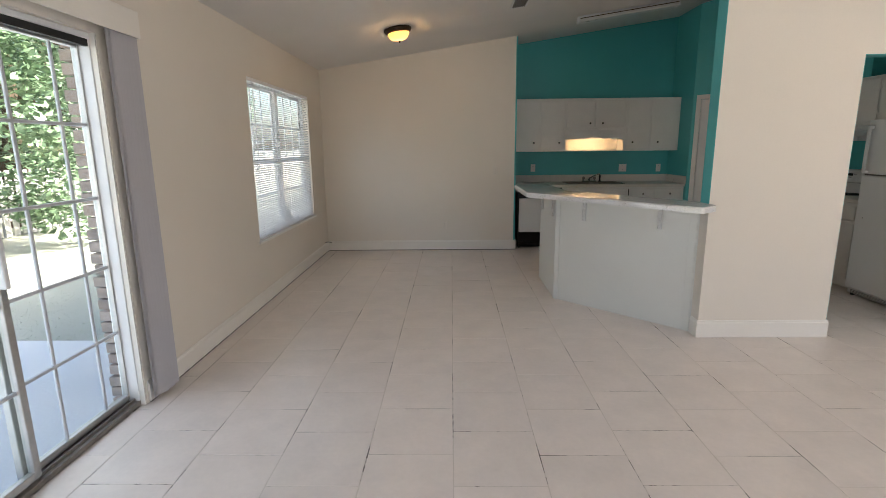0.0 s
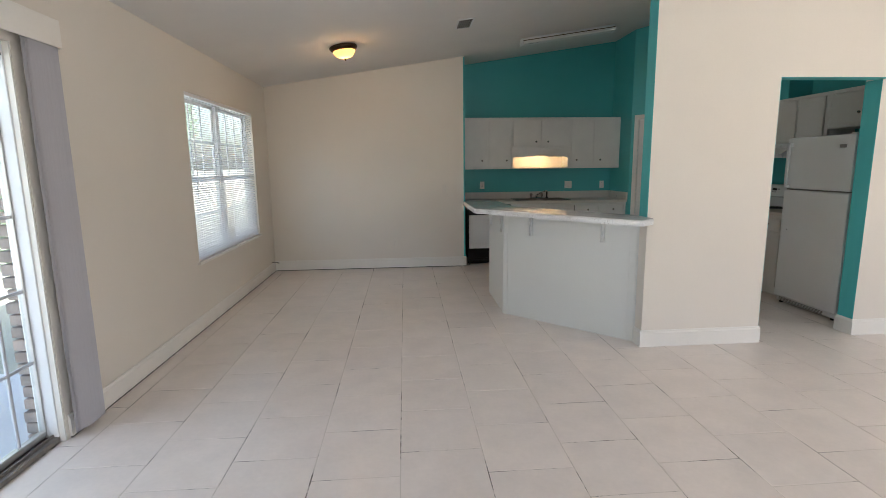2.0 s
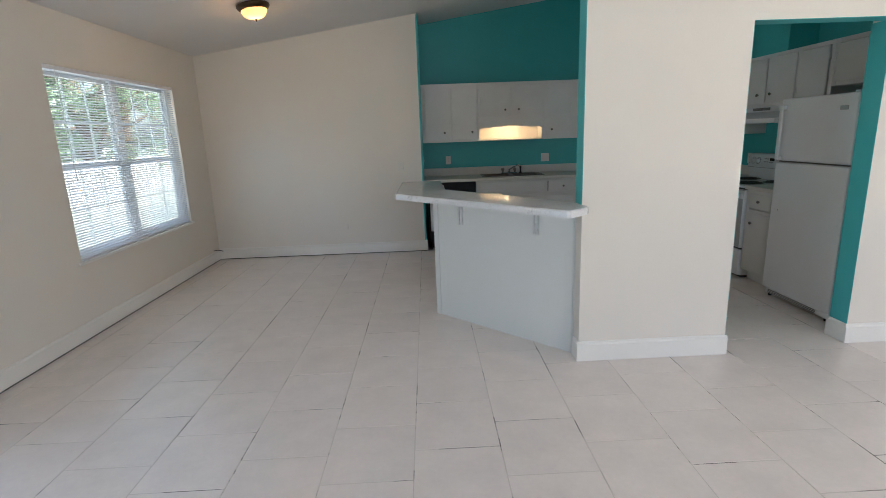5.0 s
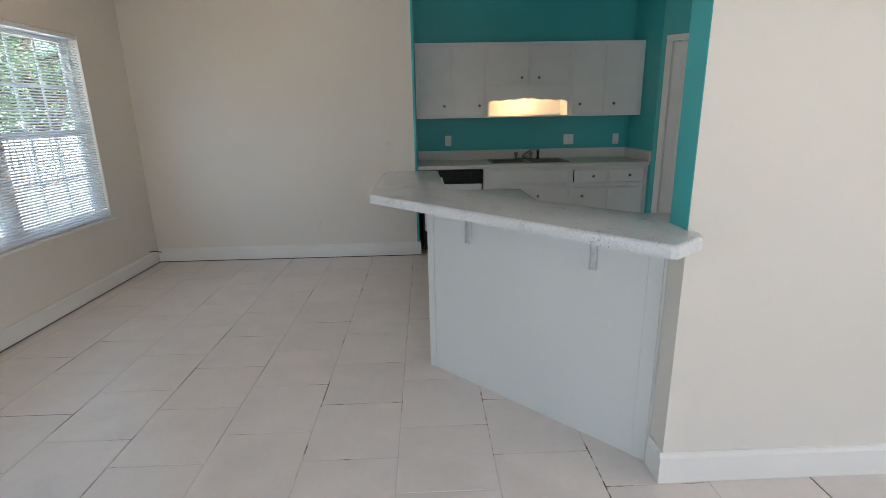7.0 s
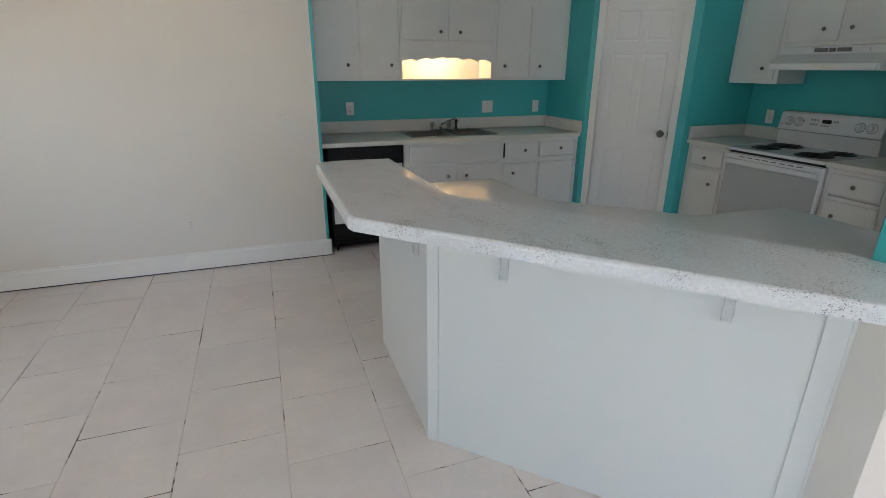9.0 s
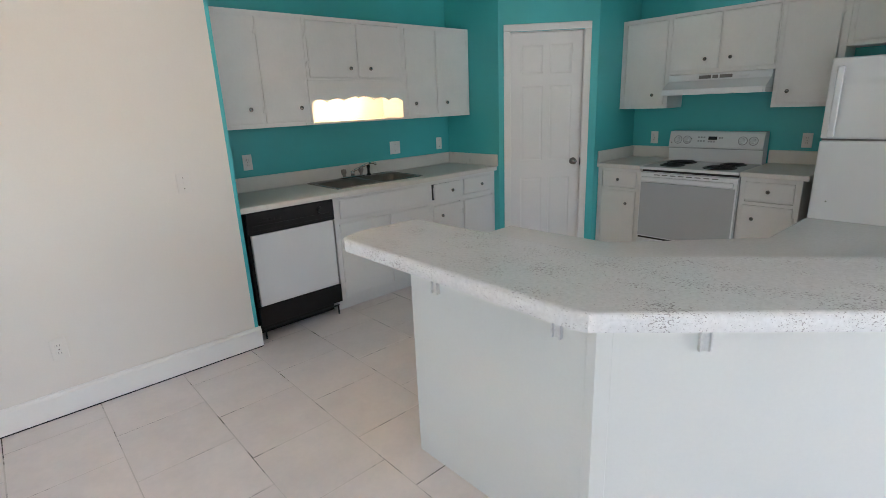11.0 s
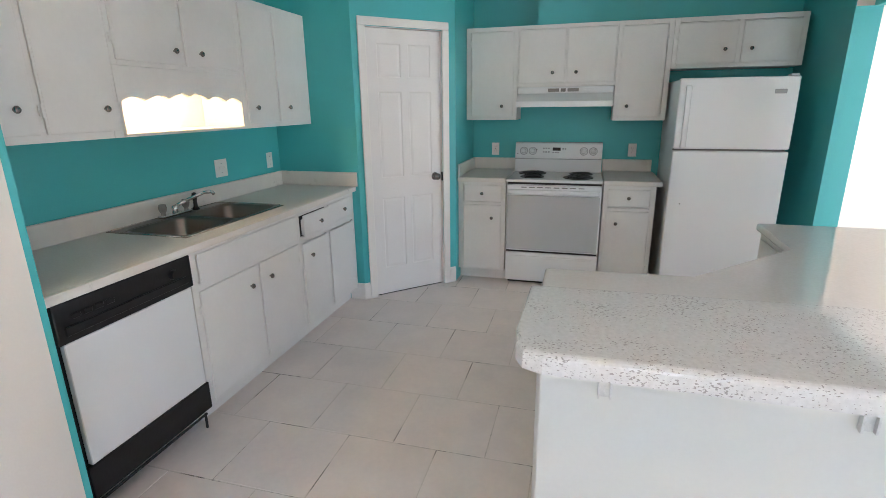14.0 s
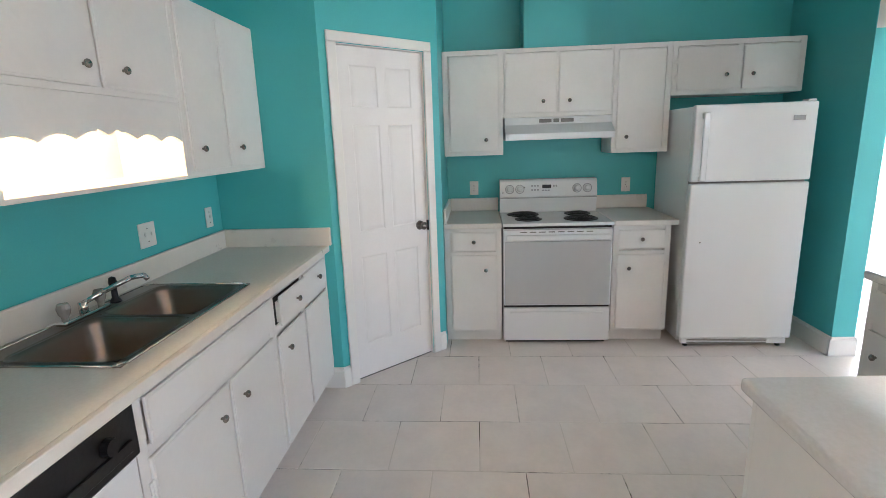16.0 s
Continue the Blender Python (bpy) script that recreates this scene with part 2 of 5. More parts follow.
def part(name, bm, material, parent, label="", matrix=None, smooth=False):
    ob = mesh_object(name, bm, material, matrix, smooth)
    ob.parent = parent
    if parent.data is None:
        ob.matrix_parent_inverse = Matrix.Translation(-parent.location)
    return tagged(ob, label) if label else ob


def bx(bm, x0, x1, y0, y1, z0, z1, bevel=0.0, seg=1):
    m = Matrix.Translation(((x0 + x1) / 2, (y0 + y1) / 2, (z0 + z1) / 2)) @ Matrix.Diagonal((abs(x1 - x0), abs(y1 - y0), abs(z1 - z0), 1))
    made = bmesh.ops.create_cube(bm, size=1, matrix=m)
    if bevel:
        edges = list({e for v in made["verts"] for e in v.link_edges})
        bmesh.ops.bevel(bm, geom=edges, offset=bevel, segments=seg, affect="EDGES", profile=0.5)
    return bm


def box(x0, x1, y0, y1, z0, z1, bevel=0.0, seg=1):
    return bx(bmesh.new(), x0, x1, y0, y1, z0, z1, bevel, seg)


def cyl(bm, at, axis, r, depth, seg=20, r2=None):
    turn = Vector((0, 0, 1)).rotation_difference(Vector(axis)).to_matrix().to_4x4()
    bmesh.ops.create_cone(bm, cap_ends=True, segments=seg, radius1=r, radius2=r if r2 is None else r2, depth=depth, matrix=Matrix.Translation(at) @ turn)
    return bm


def rod(bm, a, b, r, seg=10, r2=None):
    a, b = Vector(a), Vector(b)
    return cyl(bm, (a + b) / 2, b - a, r, (b - a).length, seg, r2)


def lathe(profile, seg=28):
    """A turned shape round z from (radius, z) pairs."""
    bm = bmesh.new()
    rings = [[bm.verts.new((r * math.cos(2 * math.pi * i / seg), r * math.sin(2 * math.pi * i / seg), z)) for i in range(seg)] for r, z in profile]
    for a, b in zip(rings, rings[1:]):
        for i in range(seg):
            bm.faces.new((a[i], a[(i + 1) % seg], b[(i + 1) % seg], b[i]))
    bmesh.ops.remove_doubles(bm, verts=bm.verts, dist=1e-5)
    return bm


def prism(bm, poly, z0, z1, bevel=0.0, seg=3, only_top=False):
    low = [bm.verts.new((x, y, z0)) for x, y in poly]
    top = [bm.verts.new((x, y, z1)) for x, y in poly]
    n = len(poly)
    bm.faces.new(low[::-1])
    cap = bm.faces.new(top)
    for i in range(n):
        bm.faces.new((low[i], low[(i + 1) % n], top[(i + 1) % n], top[i]))
    if bevel:
        edges = list(cap.edges) if only_top else list(bm.edges)
        bmesh.ops.bevel(bm, geom=edges, offset=bevel, segments=seg, affect="EDGES", profile=0.5)
    return bm


def shell(bm, sections):
    """A closed skin through equal loops of points, capped at both ends."""
    rings = [[bm.verts.new(p) for p in sec] for sec in sections]
    n = len(rings[0])
    for a, b in zip(rings, rings[1:]):
        for i in range(n):
            bm.faces.new((a[i], a[(i + 1) % n], b[(i + 1) % n], b[i]))
    bm.faces.new(rings[0][::-1])
    bm.faces.new(rings[-1])
    return bm


def tube(bm, pts, r, seg=10):
    for a, b in zip(pts, pts[1:]):
        rod(bm, a, b, r, seg)
    for p in pts[1:-1]:
        bmesh.ops.create_uvsphere(bm, u_segments=seg, v_segments=6, radius=r, matrix=Matrix.Translation(p))
    return bm


# ---- plan ----
WEST, BACK, KBACK, EAST, FRONT = -1.87, 7.12, 7.80, 4.575, 3.685
RET = 0.85          # end of the dining wall where the kitchen begins
SIDE = 3.26         # side wall at the end of the sink counter
NOOK = 6.52         # side wall left of the stove
P0, P1 = 1.845, 2.823  # pillar wall
OPEN1, OPENH = 3.72, 2.075
SOUTH, FAR = -2.6, 6.6
WT = FRONT + 0.13
FRONT2, WT2 = 3.765, 3.915   # the wall beyond the opening stands a little further in


def ceil_z(x):
    return 2.52 + 0.15 * (min(x, 4.7) + 1.87) - 0.15 * max(0, x - 4.7)


def wall_piece(bm, x0, x1, y0, y1, z0=0.0, z1=None):
    before = set(bm.verts)
    bx(bm, x0, x1, y0, y1, z0, 9.0 if z1 is None else z1)
    if z1 is None:
        for v in bm.verts:
            if v not in before and v.co.z > 8:
                v.co.z = ceil_z(v.co.x) + 0.03
    return bm


# window wall: openings for the glass door and the window
WX = WEST - 0.13
SL0, SL1, SLH = 0.84, 2.66, 2.06
WY0, WY1, WZ0, WZ1 = 4.575, 6.485, 0.61, 2.11
bm = bmesh.new()
wall_piece(bm, WX, WEST, SOUTH - 0.12, SL0)
wall_piece(bm, WX, WEST, SL0, SL1, SLH)
wall_piece(bm, WX, WEST, SL1, WY0)
wall_piece(bm, WX, WEST, WY0, WY1, 0, WZ0)
wall_piece(bm, WX, WEST, WY0, WY1, WZ1)
wall_piece(bm, WX, WEST, WY1, KBACK + 0.12)
wall_west = structure("wall_west", bm, CREAM, "cream painted wall with a window and glass door", "wall")
bm = wall_piece(bmesh.new(), WEST, RET - 0.004, BACK, KBACK + 0.12)
structure("wall_north", bm, CREAM, "plain cream painted dining room wall", "wall")
bm = wall_piece(bmesh.new(), RET - 0.004, RET, BACK, KBACK)
bx(bm, RET - 0.022, RET, BACK - 0.0015, BACK - 0.0002, 0.136, 2.915)
structure("wall_return", bm, TEAL, "teal painted end of the dining wall", "wall")
bm = bmesh.new()
wall_piece(bm, RET, SIDE, KBACK, KBACK + 0.12)
structure("wall_kitchen", bm, TEAL, "teal painted kitchen wall above the sink", "wall")
# side wall, diagonal pantry wall and stove nook wall
structure("wall_side", wall_piece(bmesh.new(), SIDE, SIDE + 0.1, 7.13, KBACK + 0.12), TEAL, "teal painted short kitchen wall", "wall")
structure("wall_nook", wall_piece(bmesh.new(), 3.87, EAST, NOOK, NOOK + 0.1), TEAL, "teal painted short wall beside the stove", "wall")
structure("wall_east", wall_piece(bmesh.new(), EAST, EAST + 0.12, WT2 + 0.001, KBACK + 0.12), TEAL, "teal painted kitchen wall behind the stove", "wall")
# diagonal frame: u along the wall, v into it
DU = Vector((0.61, -0.61, 0)).normalized()
DM = Matrix(((DU.x, -DU.y, 0, SIDE), (DU.y, DU.x, 0, 7.13), (0, 0, 1, 0), (0, 0, 0, 1)))
DL = math.hypot(3.87 - SIDE, 7.13 - NOOK)
D0, D1, DH = 0.104, 0.738, 2.068
bm = bmesh.new()
bx(bm, 0, D0, 0, 0.1, 0, 3.6)
bx(bm, D1, DL, 0, 0.1, 0, 3.6)
bx(bm, D0, D1, 0, 0.1, DH, 3.6)
structure("wall_pantry", bm, TEAL, "teal painted diagonal wall with the pantry door", "wall", DM)
# wall between living room and kitchen
bm = bmesh.new()
wall_piece(bm, P0, P1, FRONT, WT - 0.004)
wall_piece(bm, P1, OPEN1, FRONT, WT - 0.004, OPENH)
wall_piece(bm, OPEN1, FAR, FRONT2, WT2 - 0.004)
structure("wall_divider", bm, CREAM, "cream painted wall between living room and kitchen", "wall")
bm = bmesh.new()
wall_piece(bm, P0, P1, WT - 0.004, WT)
wall_piece(bm, P1, OPEN1, WT - 0.004, WT, OPENH)
wall_piece(bm, OPEN1, EAST + 0.12, WT2 - 0.004, WT2)
for lining in (box(OPEN1 - 0.003, OPEN1, FRONT2 + 0.002, WT2, 0, OPENH), box(P1, P1 + 0.003, FRONT + 0.002, WT, 0, OPENH),
               box(P1 + 0.003, OPEN1 - 0.003, FRONT + 0.002, WT, OPENH - 0.003, OPENH), wall_piece(bmesh.new(), P0 - 0.003, P0, FRONT + 0.002, WT, 1.04)):
    structure("trim", lining, TEAL, "teal painted lining of the wall opening", "trim")
structure("wall_divider_kitchen_side", bm, TEAL, "teal painted kitchen face of the dividing wall", "wall")
# living room behind the walker
bm = bmesh.new()
wall_piece(bm, WEST, 1.3, SOUTH - 0.12, SOUTH)
# assumed window opening, out of view, for the added lamp
wall_piece(bm, 1.3, 4.7, SOUTH - 0.12, SOUTH, 0, 0.5)
wall_piece(bm, 1.3, 4.7, SOUTH - 0.12, SOUTH, 2.5)
wall_piece(bm, 4.7, FAR, SOUTH - 0.12, SOUTH)
structure("wall_south", bm, CREAM, "cream painted living room wall with an assumed window opening", "wall")
bm = bmesh.new()
wall_piece(bm, FAR, FAR + 0.12, SOUTH - 0.12, 0.2)
wall_piece(bm, FAR, FAR + 0.12, 0.2, 1.7, 0, 0.75)
wall_piece(bm, FAR, FAR + 0.12, 0.2, 1.7, 2.05)
wall_piece(bm, FAR, FAR + 0.12, 1.7, FRONT + 0.13)
structure("wall_far", bm, CREAM, "cream painted far living room wall with a window", "wall")
bm = bmesh.new()
for xa, xb in ((WX - 0.4, 4.7), (4.7, FAR + 0.12)):
    vs = [bm.verts.new((x, y, ceil_z(x) + dz)) for dz in (0, 0.16) for x, y in ((xa, SOUTH - 0.5), (xb, SOUTH - 0.5), (xb, KBACK + 0.5), (xa, KBACK + 0.5))]
    for f in ((3, 2, 1, 0), (4, 5, 6, 7), (0, 1, 5, 4), (1, 2, 6, 5), (2, 3, 7, 6), (3, 0, 4, 7)):
        bm.faces.new([vs[i] for i in f])
structure("ceiling", bm, CEIL, "white painted vaulted ceiling", "ceiling")
floor = structure("floor", box(WX + 0.04, FAR + 0.12, SOUTH - 0.12, KBACK + 0.12, -0.12, -0.0015), GROUT, "beige ceramic tile floor with dark grout", "floor")


# baseboards
def baseboard(label, M, u0, u1, h=0.125, t=0.014, lifted=True):
    """Runs along u; its back lies on v = 0, its face at v = -t."""
    bm = bmesh.new()
    prof = [(0, 0), (-t, 0), (-t, h - 0.022), (-t * 0.55, h - 0.012), (-t * 0.45, h), (0, h)]
    ends = [[bm.verts.new((u, v, z)) for v, z in prof] for u in (u0, u1)]
    for i in range(6):
        bm.faces.new((ends[0][i], ends[0][(i + 1) % 6], ends[1][(i + 1) % 6], ends[1][i]))
    bm.faces.new(ends[0][::-1])
    bm.faces.new(ends[1])
    bmesh.ops.translate(bm, verts=bm.verts, vec=(0, 0, 0.009 if lifted else 0.001))
    if not lifted:
        return structure("baseboard", bm, TRIM, label, "baseboard", M)
    # dark strip set in the gap to paint the shade below the board
    gap = box(u0 + 0.003, u1 - 0.003, -t * 0.85, -0.0005, 0.0005, 0.0088)
    structure("baseboard_gap_shade", gap, DARKGAP, "dark strip for the shade under the baseboard", "baseboard", M)
    return structure("baseboard", bm, TRIM, label, "baseboard", M)


def along(ox, oy, deg):
    return pose(ox, oy, 0, 0, 0, deg)


bb = "white painted baseboard along the wall"
baseboard(bb, along(WEST, SL1, 90), 0.02, BACK - SL1)
baseboard(bb, along(WEST, BACK, 0), 0.014, RET - WEST + 0.014, 0.135)
baseboard(bb, along(RET, BACK, 90), 0, 0.04, 0.135)
baseboard(bb, along(P0, FRONT, 0), -0.014, P1 - P0 + 0.014, 0.135, lifted=False)
baseboard(bb, along(P0, WT - 0.02, -90), 0, 0.11, 0.135, lifted=False)
baseboard(bb, along(P1, FRONT, 90), 0, WT - FRONT, 0.135, lifted=False)
baseboard(bb, along(OPEN1, FRONT2, 0), -0.014, FAR - OPEN1, 0.135, lifted=False)
baseboard(bb, along(OPEN1, WT2, -90), -0.014, WT2 - FRONT2, 0.135, lifted=False)
baseboard(bb, along(EAST, WT2, 180), 0.0, EAST - OPEN1 + 0.014, 0.135, lifted=False)
baseboard(bb, DM, -0.004, D0 - 0.06, 0.135, lifted=False)
baseboard(bb, along(SIDE, 7.25, -90), 0, 0.124, 0.135, lifted=False)
baseboard(bb, DM, D1 + 0.06, DL - 0.01, 0.135, lifted=False)
baseboard(bb, along(WEST, SOUTH, 90), 0, SL0 - SOUTH)

# ---- glass door, window, blinds ----
def sash(parent, name, M, u0, u1, z0, z1, cols, rows, stile, bar, thick, material, at=None, right=None, bars=None):
    """A framed pane grid in the plane v = 0: stiles, rails, muntins and one pane a light."""
    right, bars = right or stile, bars or material
    fr = bmesh.new()
    bx(fr, u0, u0 + stile, -thick / 2, thick / 2, z0, z1, 0.003)
    bx(fr, u1 - right, u1, -thick / 2, thick / 2, z0, z1, 0.003)
    bx(fr, u0 + stile, u1 - right, -thick / 2, thick / 2, z0, z0 + stile, 0.003)
    bx(fr, u0 + stile, u1 - right, -thick / 2, thick / 2, z1 - stile, z1, 0.003)
    f = part(name, fr, material, parent, "", M)
    a, b, c, d = u0 + stile, u1 - right, z0 + stile, z1 - stile
    for u in at or [a + (b - a) * i / cols for i in range(1, cols)]:
        part("muntin", box(u - bar / 2, u + bar / 2, -0.007, 0.007, c, d, 0.003), bars, f, "", M)
    for j in range(1, rows):
        z = c + (d - c) * j / rows
        part("muntin", box(a, b, -0.008, 0.008, z - bar / 2, z + bar / 2, 0.003), bars, f, "", M)
    p = part("pane", box(a - 0.004, b + 0.004, -0.002, 0.002, c - 0.004, d + 0.004), GLASS, f, "clear glass pane", M)
    p.visible_shadow = False
    return f


WM = pose(0, 0, 0, 0, 0, 90)  # u = y, v = -x
door = thing("door_1", (WX, SL0, 0), "white sliding glass patio door with muntin grid, closed", "glass door", "", "structure")
bm = bmesh.new()
bx(bm, SL0, SL1, 1.90, 2.00, 0.0, 0.028, 0.003)
bx(bm, SL0, SL1, 1.925, 1.931, 0.028, 0.045)
bx(bm, SL0, SL1, 1.965, 1.971, 0.028, 0.045)
part("track", bm, ALUDARK, door, "dirty aluminium bottom track", WM)
bm = bmesh.new()
bx(bm, SL0, SL1, 1.90, 2.00, SLH - 0.03, SLH, 0.003)
bx(bm, SL0, SL0 + 0.03, 1.90, 2.00, 0.028, SLH - 0.03, 0.003)
bx(bm, SL1 - 0.02, SL1, 1.90, 2.00, 0.028, SLH - 0.03, 0.003)
part("frame", bm, ALU, door, "", WM)
sash(door, "fixed_panel", WM @ pose(0, 1.972, 0), 1.90, SL1 - 0.02, 0.04, SLH - 0.038, 3, 5, 0.034, 0.017, 0.034, RAIL, (2.178, 2.465), 0.01, MUNTIN)
part("weatherstrip", box(SL0 + 0.03, SL1 - 0.02, 1.905, 1.925, SLH - 0.066, SLH - 0.031), DARKGAP, door, "dark weatherstrip", WM)
sash(door, "sliding_panel", WM @ pose(0, 1.932, 0), SL0 + 0.03, 1.95, 0.04, SLH - 0.038, 3, 5, 0.036, 0.017, 0.034, RAIL, None, None, MUNTIN)
part("reveal", box(SL1 - 0.012, SL1 - 0.002, 1.872, 1.90, 0.0, SLH - 0.001), TRIM, door, "", WM)
part("handle", box(1.905, 1.93, 1.875, 1.912, 0.92, 1.16, 0.006, 2), ALU, door, "white pull handle", WM)

blind = thing("vertical_blind", (WEST, 2.8, 0), "grey fabric vertical blind drawn open to one side", "blind")
part("valance", box(0.7, 2.89, 1.774, 1.781, 2.075, 2.215, 0.003), TRIM, blind, "cream valance board", WM)
part("valance_return", box(2.883, 2.89, 1.781, 1.868, 2.075, 2.215, 0.002), TRIM, blind, "", WM)
part("head_rail", box(0.72, 2.87, 1.79, 1.83, 2.15, 2.185, 0.003), ALU, blind, "", WM)


def vane_mesh():
    bm = bmesh.new()
    prof = [(-0.045 + 0.09 * i / 6, 0.007 * math.cos((i / 6 - 0.5) * math.pi)) for i in range(7)]
    loop = prof + [(a, b - 0.0012) for a, b in reversed(prof)]
    shell(bm, [[(a, b, z) for a, b in loop] for z in (0.035, 2.15)])
    return bm


v0 = None
for i in range(15):
    y = 2.707 + 0.0096 * i
    turn = 15 + 7 * math.sin(i * 2.3)
    if v0 is None:
        v0 = part("vane", vane_mesh(), VANE, blind)
    else:
        o = new("vane", v0.data)
        o.parent = blind
        v0_inv = Matrix.Translation(-blind.location)
        o.matrix_parent_inverse = v0_inv
        v = o
    (v0 if i == 0 else v).matrix_basis = pose(-1.812, y, 0, 0, 0, 90 - turn)

win = thing("window_1", (WX, WY0, WZ0), "white twin double-hung window with muntin grid", "window", "", "structure")
ym = (WY0 + WY1) / 2
bm = bmesh.new()
bx(bm, WY0, WY1, 1.945, 2.005, WZ0, WZ0 + 0.03, 0.003)
bx(bm, WY0, WY1, 1.945, 2.005, WZ1 - 0.03, WZ1, 0.003)
for a, b in ((WY0, WY0 + 0.03), (ym - 0.045, ym + 0.045), (WY1 - 0.03, WY1)):
    bx(bm, a, b, 1.945, 2.005, WZ0 + 0.03, WZ1 - 0.03, 0.003)
part("window_frame", bm, ALU, win, "", WM)
zm = 1.345
for a, b in ((WY0 + 0.03, ym - 0.045), (ym + 0.045, WY1 - 0.03)):
    sash(win, "upper_sash", WM @ pose(0, 1.988, 0), a, b, zm - 0.02, WZ1 - 0.03, 3, 2, 0.034, 0.018, 0.022, ALU)
    sash(win, "lower_sash", WM @ pose(0, 1.962, 0), a, b, WZ0 + 0.03, zm + 0.02, 3, 2, 0.036, 0.018, 0.022, ALU)
part("window_sill", box(WY0 - 0.03, WY1 + 0.03, 1.845, 1.95, WZ0 - 0.018, WZ0 + 0.003, 0.004, 2), TRIM, win, "white painted sill", WM)

mini = thing("horizontal_blind", (WEST, ym, WZ0), "white horizontal mini blind lowered with slats open", "blind")
part("head_rail", box(WY0 + 0.008, WY1 - 0.008, 1.872, 1.912, WZ1 - 0.035, WZ1 - 0.002, 0.003), SLAT, mini, "", WM)
part("bottom_rail", box(WY0 + 0.012, WY1 - 0.012, 1.88, 1.905, WZ0 + 0.006, WZ0 + 0.02, 0.003), SLAT, mini, "", WM)
part("tilt_wand", rod(bmesh.new(), (-1.866, WY0 + 0.13, 1.25), (-1.87, WY0 + 0.12, WZ1 - 0.03), 0.004, 8), SLAT, mini)
for y in (WY0 + 0.2, ym - 0.12, ym + 0.12, WY1 - 0.2):
    part("ladder_cord", rod(bmesh.new(), (-1.892, y, WZ0 + 0.01), (-1.892, y, WZ1 - 0.03), 0.0014, 6), SLAT, mini)


def slat_mesh():
    bm = bmesh.new()
    half = (WY1 - WY0) / 2 - 0.014
    prof = [(-0.0125 + 0.025 * i / 4, 0.0022 * math.cos((i / 4 - 0.5) * math.pi)) for i in range(5)]
    loop = prof + [(a, b - 0.0006) for a, b in reversed(prof)]
    shell(bm, [[(a, y, b) for a, b in loop] for y in (-half, half)])
    return bm


s0 = part("slat", slat_mesh(), SLAT, mini)
rng = random.Random(4)
for i in range(68):
    s = s0 if i == 0 else new("slat", s0.data)
    if i:
        s.parent = mini
        s.matrix_parent_inverse = Matrix.Translation(-mini.location)
    s.matrix_basis = pose(-1.892, ym, WZ0 + 0.03 + 0.0209 * i, rng.uniform(-0.06, 0.06), 27 + rng.uniform(-2.0, 2.0), 0)


# ---- cabinets ----
SINKM = pose(0, 7.19, 0)                      # u = x, v into the wall
STOVEM = pose(3.95, 0, 0, 0, 0, -90)          # u = -y, v = x
UPSM = pose(4.27, 0, 0, 0, 0, -90)


def knob(parent, M, u, z, v=-0.012):
    bm = lathe([(0.0, 0.026), (0.007, 0.0255), (0.0125, 0.022), (0.0145, 0.017), (0.0125, 0.012), (0.006, 0.009), (0.005, 0.0), (0.009, -0.002), (0.0, -0.002)], 16)
    bm.transform(pose(u, v, z, 90, 0, 0))
    return part("knob", bm, NICKEL, parent, "round worn nickel knob", M, True)


def hinge(parent, M, u, z, v=-0.006):
    bm = bmesh.new()
    cyl(bm, (u, v - 0.004, z), (0, 0, 1), 0.004, 0.05, 8)
    bx(bm, u - 0.011, u + 0.011, v - 0.002, v + 0.004, z - 0.02, z + 0.02, 0.001)
    return part("hinge", bm, CAB, parent, "painted-over hinge", M)


def front(parent, M, name, u0, u1, z0, z1, knob_at=None, hinge_side=0, out=0.0):
    """A slab door or drawer front, proud of the face frame."""
    bm = bmesh.new()
    bx(bm, u0, u1, -0.011 - out, -out - 0.0005, z0, z1, 0.003, 2)
    bx(bm, u0 + 0.008, u1 - 0.008, -0.0125 - out, -0.011 - out, z0 + 0.008, z1 - 0.008, 0.001)
    if out:
        bx(bm, u0 + 0.015, u1 - 0.015, -out, 0.35, z0 + 0.012, z1 - 0.03)
    d = part(name, bm, CAB, parent, "", M)
    if out:
        # dark plate on the face frame paints the shade behind the drawer front
        part("drawer_opening_shade", box(u0 - 0.004, u1 - 0.012, -0.0013, -0.0004, z0 + 0.004, z1 - 0.004), DARKGAP, d, "dark plate for the shade behind the open drawer", M)
    if knob_at:
        knob(d, M, knob_at[0], knob_at[1], -0.0125 - out)
    if hinge_side:
        u = u0 - 0.003 if hinge_side < 0 else u1 + 0.003
        for z in (z0 + 0.09, z1 - 0.09):
            hinge(d, M, u, z)
    return d


